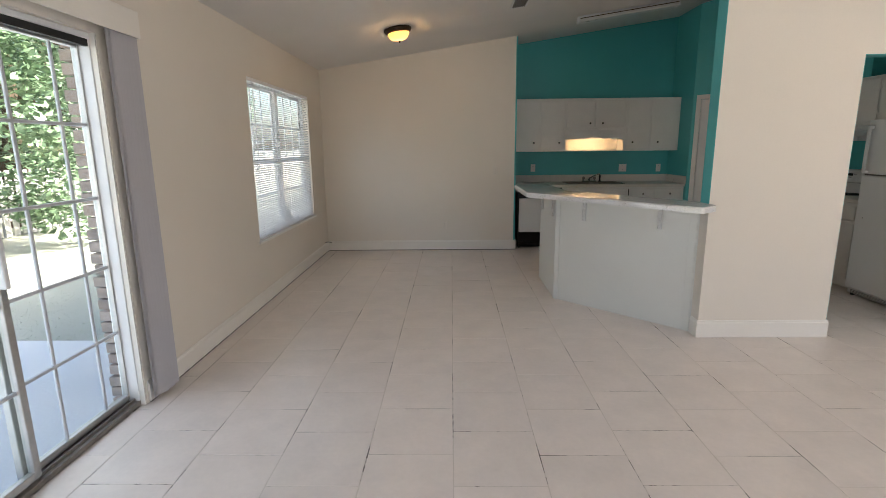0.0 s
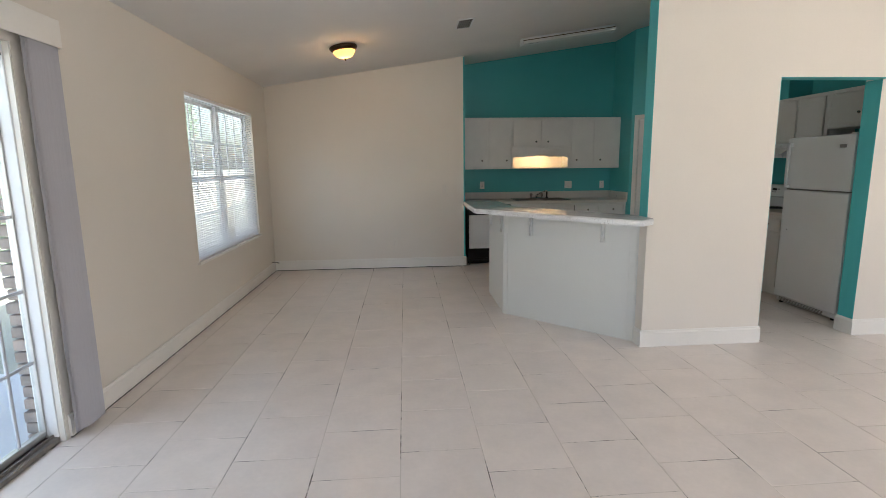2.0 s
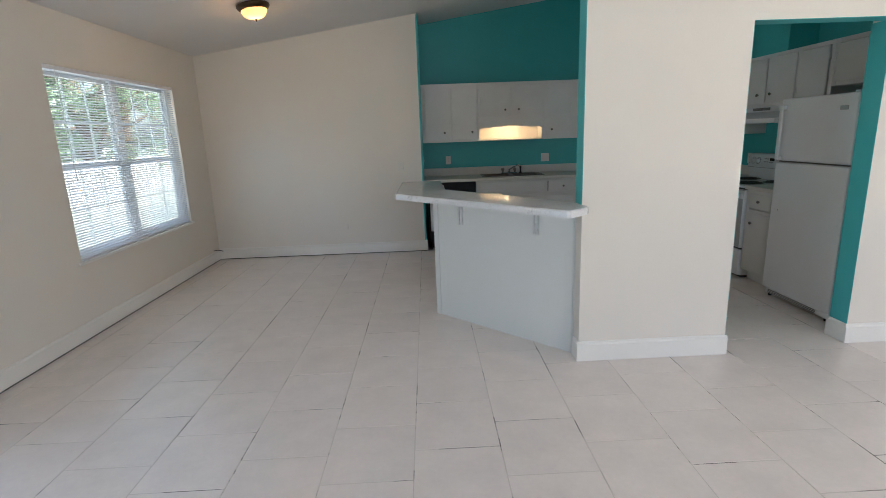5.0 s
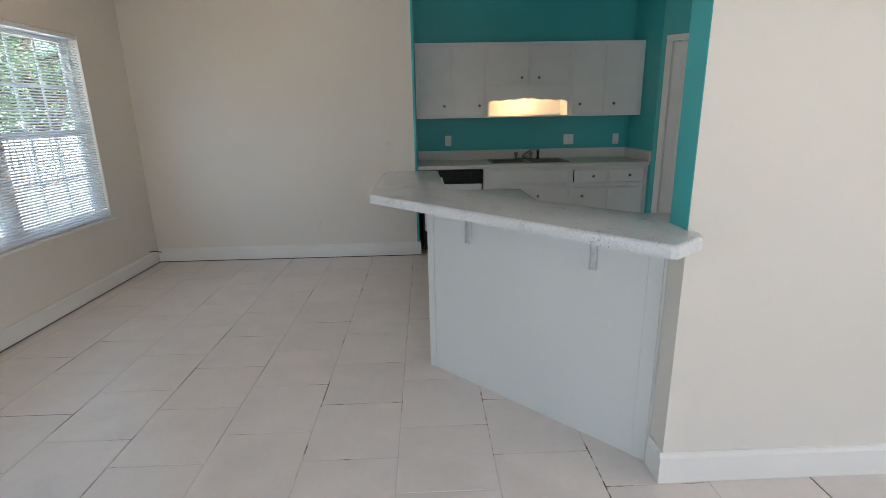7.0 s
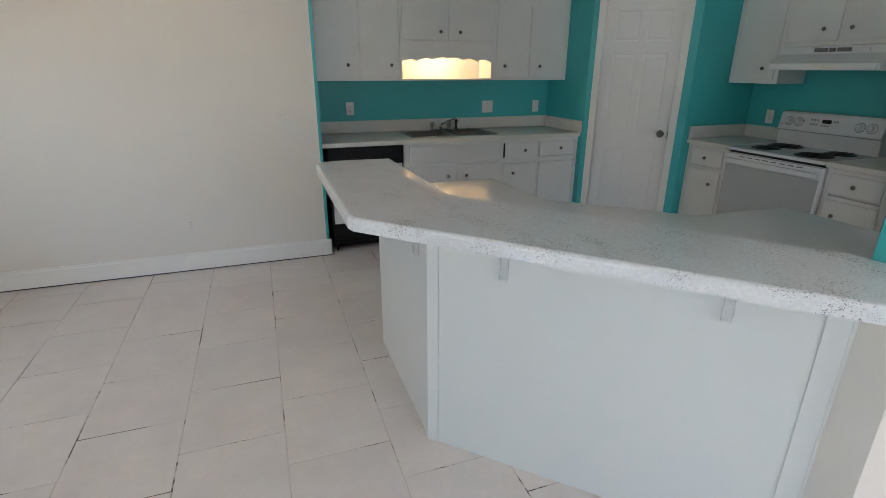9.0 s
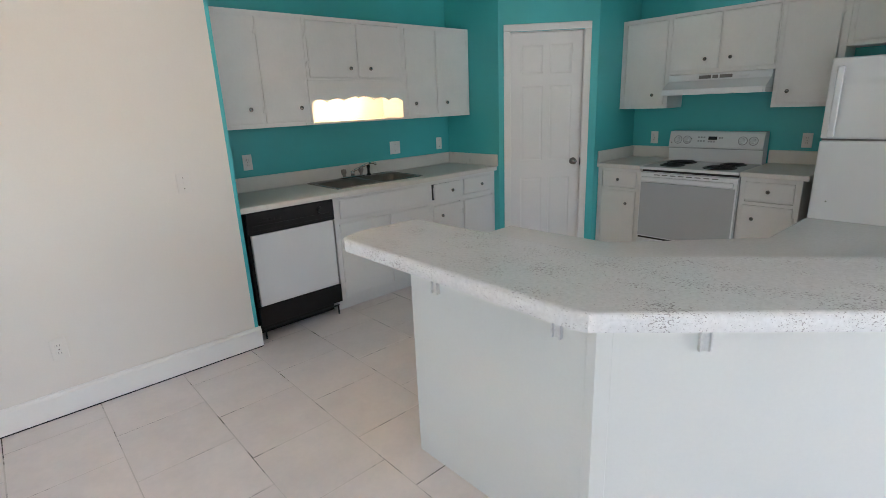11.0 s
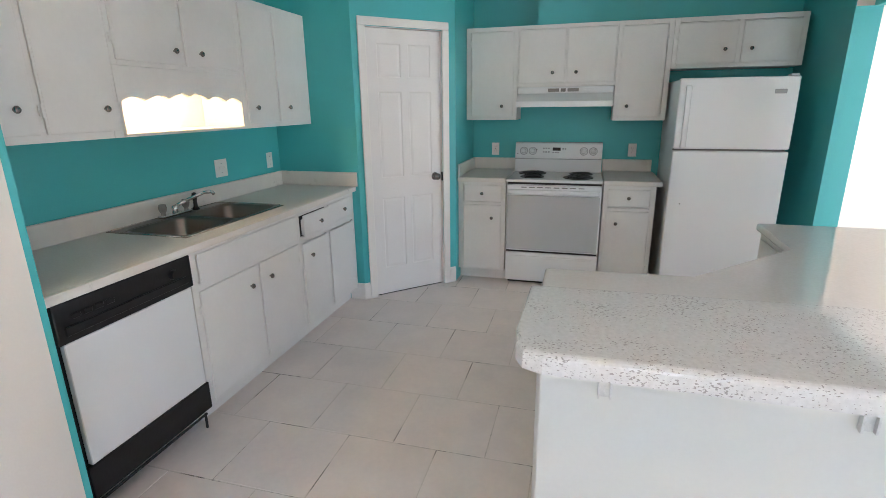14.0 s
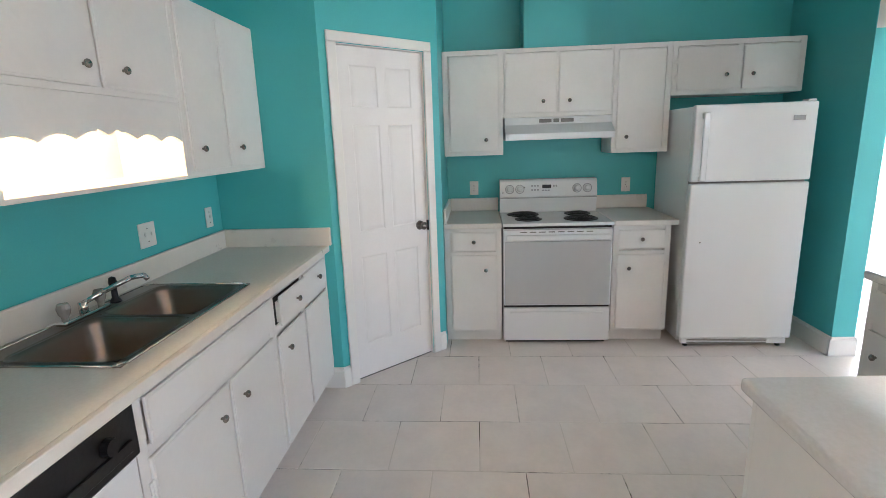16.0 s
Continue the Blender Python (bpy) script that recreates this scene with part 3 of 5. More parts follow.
def cabinet(name, M, u0, u1, z0, z1, depth, rails, fronts, label, kick=0.0, group=""):
    """Carcass of sides, top, bottom, back and a face frame with rails at the given edges, then its doors and drawers."""
    at = M @ Vector((u0, 0, 0 if kick else z0))
    c = thing(name, at, label, "cabinet", group)
    low = 0.0 if kick else z0
    part("side_panel", box(u0, u0 + 0.016, 0.0855 if kick else 0.02, depth, low, z1), CAB, c, "", M)
    part("side_panel", box(u1 - 0.016, u1, 0.0855 if kick else 0.02, depth, low, z1), CAB, c, "", M)
    part("bottom_panel", box(u0 + 0.016, u1 - 0.016, 0.0265, depth, z0, z0 + 0.016), CAB, c, "", M)
    part("back_panel", box(u0 + 0.016, u1 - 0.016, depth - 0.01, depth, z0 + 0.016, z1 - 0.016), CAB, c, "", M)
    if kick:
        part("toe_kick", box(u0, u1, 0.07, 0.085, 0.0, z0), CAB, c, "", M)
        part("side_panel", box(u0, u0 + 0.016, 0.02, 0.085, z0 + 0.0005, z1), CAB, c, "", M)
        part("side_panel", box(u1 - 0.016, u1, 0.02, 0.085, z0 + 0.0005, z1), CAB, c, "", M)
    else:
        part("top_panel", box(u0 + 0.016, u1 - 0.016, 0.02, depth, z1 - 0.016, z1), CAB, c, "", M)
    part("face_panel", box(u0 + 0.001, u1 - 0.001, 0.0205, 0.026, z0 + 0.017, z1 - 0.017), CAB, c, "", M)
    for i, (a, b, cc, d) in enumerate(rails):
        part("face_frame", box(a, b, 0.0003 * i, 0.02, cc, d, 0.0012), CAB, c, "", M)
    for f in fronts:
        front(c, M, *f)
    return c


def frame_rails(u0, u1, z0, z1, side, top, cross=(), mids=()):
    r = [(u0, u0 + side, z0, z1), (u1 - side, u1, z0, z1), (u0 + side, u1 - side, z0, z0 + top), (u0 + side, u1 - side, z1 - top, z1)]
    r += [(u0 + side, u1 - side, z - 0.02, z + 0.02) for z in cross]
    r += [(u - 0.02, u + 0.02, z0 + top, z1 - top) for u in mids]
    return r


UPM = pose(0, 7.495, 0)
white_up = "white painted wall cabinet with two slab doors"
cabinet("wall_cabinet", UPM, RET + 0.004, 1.60, 1.39, 2.14, 0.303, frame_rails(RET + 0.004, 1.60, 1.39, 2.14, 0.045, 0.04, (), (1.243,)),
        [("door", 0.895, 1.232, 1.42, 2.105, (1.15, 1.515), -1), ("door", 1.256, 1.582, 1.42, 2.105, (1.52, 1.515), -1)], white_up, 0, "wall cabinets over the sink")
# short cabinet over the sink with the scalloped light valance
c = cabinet("wall_cabinet", UPM, 1.601, 2.478, 1.70, 2.14, 0.303, frame_rails(1.601, 2.478, 1.70, 2.14, 0.03, 0.03, (), (2.035,)),
            [("door", 1.622, 2.027, 1.722, 2.105, (1.963, 1.787), -1), ("door", 2.042, 2.456, 1.722, 2.105, (2.143, 1.787), 1)],
            "white painted short wall cabinet with lit sink valance", 0, "wall cabinets over the sink")
bm = bmesh.new()
edge = []
for i in range(73):
    s = i / 72
    sc = abs(math.sin(s * math.pi * 6.0)) * 0.022
    cup = 0.012 * math.cos((s - 0.5) * 2 * math.pi * 1.0)
    edge.append((1.62 + 0.841 * s, 1.552 + sc + cup * 0.7 + (0.01 if 0.44 < s < 0.56 else 0)))
shell(bm, [[(x, 0.001, z), (x, 0.019, z), (x, 0.019, 1.699), (x, 0.001, 1.699)] for x, z in edge])
part("scalloped_valance", bm, CAB, c, "scalloped white wooden valance", UPM)
bm = bmesh.new()
bx(bm, 1.601, 1.62, 0.0, 0.303, 1.405, 1.699)
bx(bm, 2.461, 2.478, 0.0, 0.303, 1.405, 1.699)
bx(bm, 1.62, 2.461, 0.285, 0.303, 1.405, 1.699)
bx(bm, 1.601, 2.478, 0.0, 0.303, 1.39, 1.4045)
part("light_niche", bm, CAB, c, "", UPM)
lampn = thing("sink_light", (2.0, 7.62, 1.7), "lit warm light behind the sink valance", "lamp")
part("fixture_base", box(1.90, 2.12, 7.58, 7.68, 1.672, 1.698, 0.004), CAB, lampn)
bm = bmesh.new()
bmesh.ops.create_uvsphere(bm, u_segments=20, v_segments=12, radius=0.03, matrix=pose(2.0, 7.63, 1.622) @ Matrix.Diagonal((1, 1, 1.25, 1)))
cyl(bm, (2.0, 7.63, 1.66), (0, 0, 1), 0.014, 0.03, 14)
lb = part("light_bulb", bm, TUBE, lampn, "glowing frosted bulb", None, True)
lb.visible_shadow = False
bulb("sink_bulb_light", (2.0, 7.63, 1.622), 0.85, 0.03, (1.0, 0.64, 0.31))
cabinet("wall_cabinet", UPM, 2.479, SIDE - 0.003, 1.39, 2.14, 0.303, frame_rails(2.479, SIDE - 0.003, 1.39, 2.14, 0.04, 0.035, (), (2.838,)),
        [("door", 2.508, 2.828, 1.42, 2.105, (2.586, 1.513), 1), ("door", 2.85, 3.215, 1.42, 2.105, (2.951, 1.513), 1)], white_up, 0, "wall cabinets over the sink")

# base cabinets under the sink
white_base = "white painted base cabinet with slab doors"
cabinet("base_cabinet", SINKM, 1.53, 2.45, 0.10, 0.883, 0.606, frame_rails(1.53, 2.45, 0.10, 0.883, 0.045, 0.03, (0.703,), (2.01,)),
        [("false_front", 1.58, 2.42, 0.722, 0.865), ("door", 1.565, 2.005, 0.125, 0.688, (1.925, 0.59), -1), ("door", 2.022, 2.42, 0.125, 0.688, (2.10, 0.59), 1)],
        "white painted sink base cabinet with two doors", 0.07, "base cabinets under the sink")
cabinet("base_cabinet", SINKM, 2.451, SIDE - 0.003, 0.10, 0.883, 0.606, frame_rails(2.451, SIDE - 0.003, 0.10, 0.883, 0.03, 0.03, (0.695,), (2.825,)),
        [("drawer", 2.475, 2.815, 0.72, 0.858, (2.67, 0.788), 0, 0.022), ("drawer", 2.842, 3.215, 0.72, 0.858, (3.06, 0.788)),
         ("door", 2.475, 2.815, 0.125, 0.668, (2.565, 0.58), 1), ("door", 2.842, 3.215, 0.125, 0.668, None, 1)],
        "white painted base cabinet with one drawer slightly open", 0.07, "base cabinets under the sink")


def rolled(bm, poly, z0, z1, r=0.014):
    return prism(bm, poly, z0, z1, r, 4)


# sink counter with cut-outs for the bowls
ct = thing("countertop", (RET, 7.15, 0.884), "pale speckled laminate countertop with backsplash", "countertop")
SX0, SX1, SY0, SY1 = 1.635, 2.455, 7.275, 7.755
bm = bmesh.new()
bx(bm, RET + 0.003, SIDE - 0.002, 7.178, SY0 + 0.02, 0.8865, 0.924)
bx(bm, RET + 0.003, SIDE - 0.002, SY1 - 0.02, KBACK - 0.002, 0.8865, 0.924)
bx(bm, RET + 0.003, SX0 + 0.02, SY0 + 0.02, SY1 - 0.02, 0.8865, 0.924)
bx(bm, SX1 - 0.02, SIDE - 0.002, SY0 + 0.02, SY1 - 0.02, 0.8865, 0.924)
part("slab", bm, COUNTER2, ct)
bm = bmesh.new()
bx(bm, RET + 0.003, SIDE - 0.003, 7.157, 7.1775, 0.8875, 0.9243, 0.004, 2)
part("front_edge", bm, SPLASH, ct, "pale laminate front edge")
bm = bmesh.new()
bx(bm, RET + 0.003, SIDE - 0.022, KBACK - 0.022, KBACK - 0.003, 0.925, 1.032, 0.004, 2)
part("backsplash", bm, SPLASH, ct, "cream laminate backsplash")
part("side_splash", box(SIDE - 0.021, SIDE - 0.003, 7.14, KBACK - 0.003, 0.925, 1.032, 0.004, 2), SPLASH, ct, "cream laminate side splash")

# sink
sk = thing("kitchen_sink", ((SX0 + SX1) / 2, 7.5, 0.924), "double bowl stainless steel drop-in sink", "sink")


def bowl(u0, u1, v0, v1, z0, z1):
    """A dished bowl: rounded rectangle rings going down to a flat bottom."""
    bm = bmesh.new()

    def ring(inset, z, r):
        pts = []
        for cx, cy, a0 in ((u1 - inset - r, v1 - inset - r, 0), (u0 + inset + r, v1 - inset - r, 90), (u0 + inset + r, v0 + inset + r, 180), (u1 - inset - r, v0 + inset + r, 270)):
            for k in range(6):
                a = radians(a0 + 18 * k)
                pts.append(bm.verts.new((cx + r * math.cos(a), cy + r * math.sin(a), z)))
        return pts
    rings = [ring(-0.012, z1, 0.06), ring(0.0, z1 - 0.004, 0.055), ring(0.006, z1 - 0.02, 0.055), ring(0.02, z0 + 0.04, 0.06), ring(0.032, z0 + 0.012, 0.06), ring(0.06, z0, 0.05)]
    for a, b in zip(rings, rings[1:]):
        for i in range(24):
            bm.faces.new((a[i], a[(i + 1) % 24], b[(i + 1) % 24], b[i]))
    bm.faces.new(rings[-1])
    return bm


xm = (SX0 + SX1) / 2
FR = 0.03                                      # width of the rim at the front and the ends
bm = bmesh.new()
for a, b, cc, d in ((SX0, SX1, SY0, SY0 + FR), (SX0, SX1, SY1 - 0.085, SY1), (SX0, SX0 + FR, SY0 + FR, SY1 - 0.085), (SX1 - FR, SX1, SY0 + FR, SY1 - 0.085), (xm - 0.016, xm + 0.016, SY0 + FR, SY1 - 0.085)):
    bx(bm, a, b, cc, d, 0.9245, 0.9285)
part("rim", bm, STEEL, sk)
bm = tube(bmesh.new(), [(SX0 + 0.03, SY0, 0.928), (SX1 - 0.03, SY0, 0.928), (SX1, SY0 + 0.03, 0.928), (SX1, SY1 - 0.03, 0.928), (SX1 - 0.03, SY1, 0.928), (SX0 + 0.03, SY1, 0.928), (SX0, SY1 - 0.03, 0.928), (SX0, SY0 + 0.03, 0.928), (SX0 + 0.03, SY0, 0.928)], 0.004, 8)
# bead in the paler steel draws the highlight along the rim
part("rim_bead", bm, RIM, sk, "rolled steel edge, brightened as a highlight", None, True)
for a, b in ((SX0 + FR, xm - 0.016), (xm + 0.016, SX1 - FR)):
    bw = part("bowl", bowl(a, b, SY0 + FR, SY1 - 0.085, 0.759, 0.9305), STEEL, sk, "", None, True)
    part("drain", cyl(bmesh.new(), ((a + b) / 2, 7.5, 0.762), (0, 0, 1), 0.042, 0.006, 24), CHROME, bw)
fa = thing("faucet", (xm, 7.71, 0.9295), "chrome two-handle faucet with black side sprayer", "faucet")
part("base_plate", box(xm - 0.11, xm + 0.11, 7.69, 7.735, 0.9297, 0.946, 0.007, 3), CHROME, fa)
bm = bmesh.new()
cyl(bm, (xm, 7.712, 0.964), (0, 0, 1), 0.016, 0.04, 18)
tube(bm, [(xm, 7.712, 0.979), (xm + 0.035, 7.66, 1.009), (xm + 0.09, 7.58, 1.049), (xm + 0.115, 7.545, 1.052), (xm + 0.122, 7.535, 1.034)], 0.0095, 12)
part("spout", bm, CHROME, fa, "", None, True)
for s in (-1, 1):
    bm = lathe([(0, 0.05), (0.018, 0.048), (0.023, 0.03), (0.019, 0.012), (0.012, 0.0), (0.012, -0.012), (0, -0.012)], 12)
    bm.transform(pose(xm + s * 0.085, 7.712, 0.958))
    part("tap_handle", bm, ACRYLIC, fa, "clear faceted tap handle")
bm = lathe([(0, 0.105), (0.012, 0.1), (0.016, 0.08), (0.011, 0.05), (0.012, 0.02), (0.02, 0.008), (0.022, 0.0), (0, 0.0)], 16)
bm.transform(pose(xm + 0.165, 7.715, 0.9298))
part("side_sprayer", bm, BLACK, fa, "black plastic side sprayer", None, True)

# dishwasher
dw = thing("dishwasher", (1.18, 7.17, 0), "built-in dishwasher with white panel and black trim", "dishwasher")
A, B = RET + 0.045, 1.524
part("body", box(A, B, 7.20, 7.78, 0.105, 0.884), BLACK, dw)
bm = bmesh.new()
bx(bm, A, B, 7.17, 7.1995, 0.735, 0.883, 0.006, 2)
bx(bm, A + 0.03, B - 0.03, 7.163, 7.1695, 0.762, 0.795, 0.002)
cp = part("control_panel", bm, BLACK, dw, "black plastic control panel")
part("dial", cyl(bmesh.new(), (B - 0.11, 7.16, 0.825), (0, 1, 0), 0.022, 0.022, 20), BLACK, cp)
for i in range(4):
    part("button", box(A + 0.06 + 0.045 * i, A + 0.095 + 0.045 * i, 7.165, 7.1695, 0.815, 0.835, 0.002), BLACK, cp)
part("door_panel", box(A + 0.02, B - 0.013, 7.176, 7.1995, 0.245, 0.733, 0.003), PANEL, dw, "plain white door panel")
part("lower_panel", box(A, B, 7.172, 7.1995, 0.105, 0.243, 0.005, 2), BLACK, dw, "black lower access panel")
part("kick_plate", box(A + 0.01, B - 0.01, 7.30, 7.3095, 0.004, 0.104), BLACK, dw)
bm = rod(bmesh.new(), (A + 0.02, 7.195, 0.075), (B - 0.02, 7.195, 0.075), 0.006, 8)
rod(bm, (B - 0.03, 7.195, 0.002), (B - 0.03, 7.195, 0.08), 0.006, 8)
rod(bm, (A + 0.03, 7.195, 0.002), (A + 0.03, 7.195, 0.08), 0.006, 8)
part("leg_bar", bm, DARKGAP, dw)

# ---- pantry door ----
pd = thing("door_2", DM @ Vector(((D0 + D1) / 2, 0, 0)), "white six-panel pantry door, closed", "door", "", "structure")
us = [0.0, 0.088, 0.282, 0.343, 0.537, 0.624]
zs = [0.0, 0.22, 0.80, 0.96, 1.61, 1.71, 1.95, 2.052]
bm = bmesh.new()
grid = [[bm.verts.new((D0 + 0.005 + u, 0.02, 0.008 + z)) for u in us] for z in zs]
panels = []
for j in range(7):
    for i in range(5):
        f = bm.faces.new((grid[j][i], grid[j][i + 1], grid[j + 1][i + 1], grid[j + 1][i]))
        if i in (1, 3) and j in (1, 3, 5):
            panels.append(f)
border = [e for e in bm.edges if e.is_boundary]
bmesh.ops.recalc_face_normals(bm, faces=bm.faces)
if bm.faces[0].normal.y > 0:
    bmesh.ops.reverse_faces(bm, faces=bm.faces)
bmesh.ops.inset_individual(bm, faces=panels, thickness=0.012, depth=-0.0038)
bmesh.ops.inset_individual(bm, faces=panels, thickness=0.03, depth=0.0024)
ext = bmesh.ops.extrude_edge_only(bm, edges=border)
bmesh.ops.translate(bm, verts=[v for v in ext["geom"] if isinstance(v, bmesh.types.BMVert)], vec=(0, 0.035, 0))
leaf = part("door_leaf", bm, DOORW, pd, "", DM)
# dark strip fills the slit below the leaf in place of its shade
part("door_foot_shade", box(D0 + 0.006, D1 - 0.006, 0.022, 0.054, 0.0005, 0.0075), DARKGAP, pd, "dark strip for the shade under the door", DM)
bm = bmesh.new()
bx(bm, D0 + 0.0003, D0 + 0.004, 0.002, 0.1, 0, DH - 0.001)
bx(bm, D1 - 0.004, D1 - 0.0003, 0.002, 0.1, 0, DH - 0.001)
bx(bm, D0 + 0.004, D1 - 0.004, 0.002, 0.1, DH - 0.004, DH - 0.0003)
bx(bm, D0 + 0.004, D1 - 0.004, 0.056, 0.1, 0.01, DH - 0.004)
part("door_jamb", bm, DOORW, pd, "", DM)


def casing(u0, u1, z0, z1):
    bm = bx(bmesh.new(), u0, u1, -0.016, -0.0005, z0, z1, 0.005, 2)
    return bm


cas = 0.058
part("casing", casing(D0 - cas, D0 + 0.002, 0, DH + 0.002), TRIM, pd, "", DM)
part("casing", casing(D1 - 0.002, D1 + cas, 0, DH + 0.002), TRIM, pd, "", DM)
part("casing", casing(D0 - cas, D1 + cas, DH + 0.0025, DH + 0.06), TRIM, pd, "", DM)
bm = lathe([(0, 0.062), (0.018, 0.06), (0.027, 0.048), (0.026, 0.036), (0.012, 0.026), (0.011, 0.008), (0.03, 0.006), (0.032, 0.0), (0, 0)], 24)
bm.transform(pose(D1 - 0.065, 0.02, 0.95, 90, 0, 0))
part("door_knob", bm, NICKEL, leaf, "satin nickel door knob", DM, True)
part("latch_plate", box(D1 - 0.006, D1 - 0.001, 0.0, 0.02, 0.91, 0.98), BLACK, pd, "", DM)
for z in (0.25, 1.05, 1.85):
    bm = cyl(bmesh.new(), (D0 + 0.004, 0.012, z), (0, 0, 1), 0.006, 0.09, 10)
    part("hinge", bm, TRIM, pd, "painted hinge", DM)

# ---- stove wall ----
cabinet("wall_cabinet", UPSM, -NOOK + 0.003, -6.072, 1.385, 2.14, 0.302, frame_rails(-NOOK + 0.003, -6.072, 1.385, 2.14, 0.04, 0.035),
        [("door", -6.468, -6.105, 1.415, 2.10, (-6.20, 1.50), -1)], "white painted wall cabinet with a single slab door", 0, "wall cabinets over the stove")
cabinet("wall_cabinet", UPSM, -6.071, -5.276, 1.655, 2.14, 0.302, frame_rails(-6.071, -5.276, 1.655, 2.14, 0.02, 0.03, (), (-5.673,)),
        [("door", -6.062, -5.682, 1.685, 2.105, (-5.78, 1.765), -1), ("door", -5.664, -5.285, 1.685, 2.105, (-5.59, 1.765), 1)], "white painted short wall cabinet over the range hood", 0, "wall cabinets over the stove")
cabinet("wall_cabinet", UPSM, -5.275, -4.868, 1.375, 2.14, 0.302, frame_rails(-5.275, -4.868, 1.375, 2.14, 0.04, 0.035),
        [("door", -5.245, -4.915, 1.405, 2.10, (-5.175, 1.49), 1)], "white painted wall cabinet with a single slab door", 0, "wall cabinets over the stove")
cabinet("wall_cabinet", UPSM, -4.867, -3.965, 1.77, 2.14, 0.302, frame_rails(-4.867, -3.965, 1.77, 2.14, 0.04, 0.035, (), (-4.405,)),
        [("door", -4.835, -4.42, 1.80, 2.095, (-4.50, 1.90), -1), ("door", -4.385, -4.005, 1.80, 2.095, (-4.32, 1.90), 1)], "white painted short wall cabinet over the refrigerator", 0, "wall cabinets over the stove")
structure("vent_chase", wall_piece(bmesh.new(), 4.30, EAST, 5.475, 5.92, 2.142), TEAL, "teal painted boxed vent chase above the cabinets", "wall")

hood = thing("range_hood", (4.2, 5.67, 1.5), "white under-cabinet range hood with vent grilles", "range hood")
bm = bmesh.new()
prof = [(4.572, 1.652), (4.255, 1.652), (4.245, 1.60), (4.13, 1.535), (4.13, 1.49), (4.145, 1.49), (4.145, 1.52), (4.56, 1.52)]
ends = [[bm.verts.new((x, yy, z)) for x, z in prof] for yy in (5.285, 6.062)]
for i in range(8):
    bm.faces.new((ends[0][i], ends[0][(i + 1) % 8], ends[1][(i + 1) % 8], ends[1][i]))
bm.faces.new(ends[0])
bm.faces.new(ends[1][::-1])
part("body", bm, ENAMEL, hood)
for a, b in ((5.285, 5.29), (6.057, 6.062)):
    part("side_plate", box(4.15, 4.55, a, b, 1.49, 1.519), ENAMEL, hood)
part("front_lip", box(4.118, 4.129, 5.30, 6.045, 1.493, 1.537, 0.003), ENAMEL, hood)
for a, b in ((5.72, 5.81), (5.665, 5.705), (5.56, 5.65)):
    part("vent_grille", box(4.236, 4.249, a, b, 1.612, 1.638, 0.002), SLOT, hood, "grey slotted grille")
part("switch_strip", box(4.238, 4.249, 5.44, 5.52, 1.617, 1.633, 0.002), PANEL, hood)

cabinet("base_cabinet", STOVEM, -NOOK + 0.003, -6.105, 0.10, 0.880, 0.62, frame_rails(-NOOK + 0.003, -6.105, 0.10, 0.880, 0.04, 0.03, (0.69,)),
        [("drawer", -6.462, -6.14, 0.715, 0.855, (-6.305, 0.785)), ("door", -6.47, -6.14, 0.115, 0.685, (-6.22, 0.575), -1)], "white painted narrow base cabinet with drawer and door", 0.07, "base cabinets beside the stove")
cabinet("base_cabinet", STOVEM, -5.315, -4.92, 0.10, 0.880, 0.62, frame_rails(-5.315, -4.92, 0.10, 0.880, 0.04, 0.03, (0.68,)),
        [("drawer", -5.28, -4.96, 0.715, 0.85, (-5.12, 0.785)), ("door", -5.285, -4.955, 0.115, 0.675, (-5.205, 0.575), 1)], "white painted narrow base cabinet with drawer and door", 0.07, "base cabinets beside the stove")
for a, b, tag in ((6.102, NOOK - 0.003, "left"), (4.88, 5.318, "right")):
    c = thing("countertop", (3.92, a, 0.87), "pale speckled laminate countertop beside the stove", "countertop", "stove side countertops")
    bm = bmesh.new()
    rolled(bm, [(3.915, a), (EAST - 0.003, a), (EAST - 0.003, b), (3.915, b)], 0.8835, 0.922, 0.008)
    part("slab", bm, COUNTER2, c)
    part("backsplash", box(EAST - 0.022, EAST - 0.003, a if tag == "left" else a + 0.02, b - (0.02 if tag == "left" else 0), 0.923, 1.028, 0.004, 2), SPLASH, c)
    if tag == "left":
        part("side_splash", box(3.92, EAST - 0.003, b - 0.019, b - 0.001, 0.923, 1.028, 0.004, 2), SPLASH, c)

# stove
st = thing("stove", (4.2, 5.69, 0), "white freestanding electric coil stove with grey oven door", "stove")
Y0, Y1 = 5.325, 6.095
part("body", box(3.955, 4.55, Y0, Y1, 0.025, 0.893, 0.003), ENAMEL, st)
# dark block for the shade under the stove
part("toe_gap_shade", box(3.975, 4.5, Y0 + 0.02, Y1 - 0.02, 0.0, 0.0245), DARKGAP, st)
top = part("cooktop", box(3.91, 4.555, Y0 - 0.004, Y1 + 0.004, 0.8935, 0.917, 0.007, 3), ENAMEL, st)
# dark strip painting the shade below the cooktop
part("panel_gap_shade", box(3.9495, 3.9545, Y0 + 0.004, Y1 - 0.004, 0.872, 0.8925), DARKGAP, st)
od = part("oven_door", box(3.922, 3.953, Y0 + 0.002, Y1 - 0.002, 0.305, 0.868, 0.006, 2), ENAMEL, st)
part("oven_window", box(3.9165, 3.9218, Y0 + 0.012, Y1 - 0.012, 0.315, 0.785, 0.002), OVENGLASS, od, "pale grey reflective glass front")
bm = bmesh.new()
bx(bm, 3.885, 3.912, Y0 + 0.02, Y1 - 0.02, 0.795, 0.835, 0.009, 3)
bx(bm, 3.9, 3.9215, Y0 + 0.03, Y0 + 0.07, 0.8, 0.83)
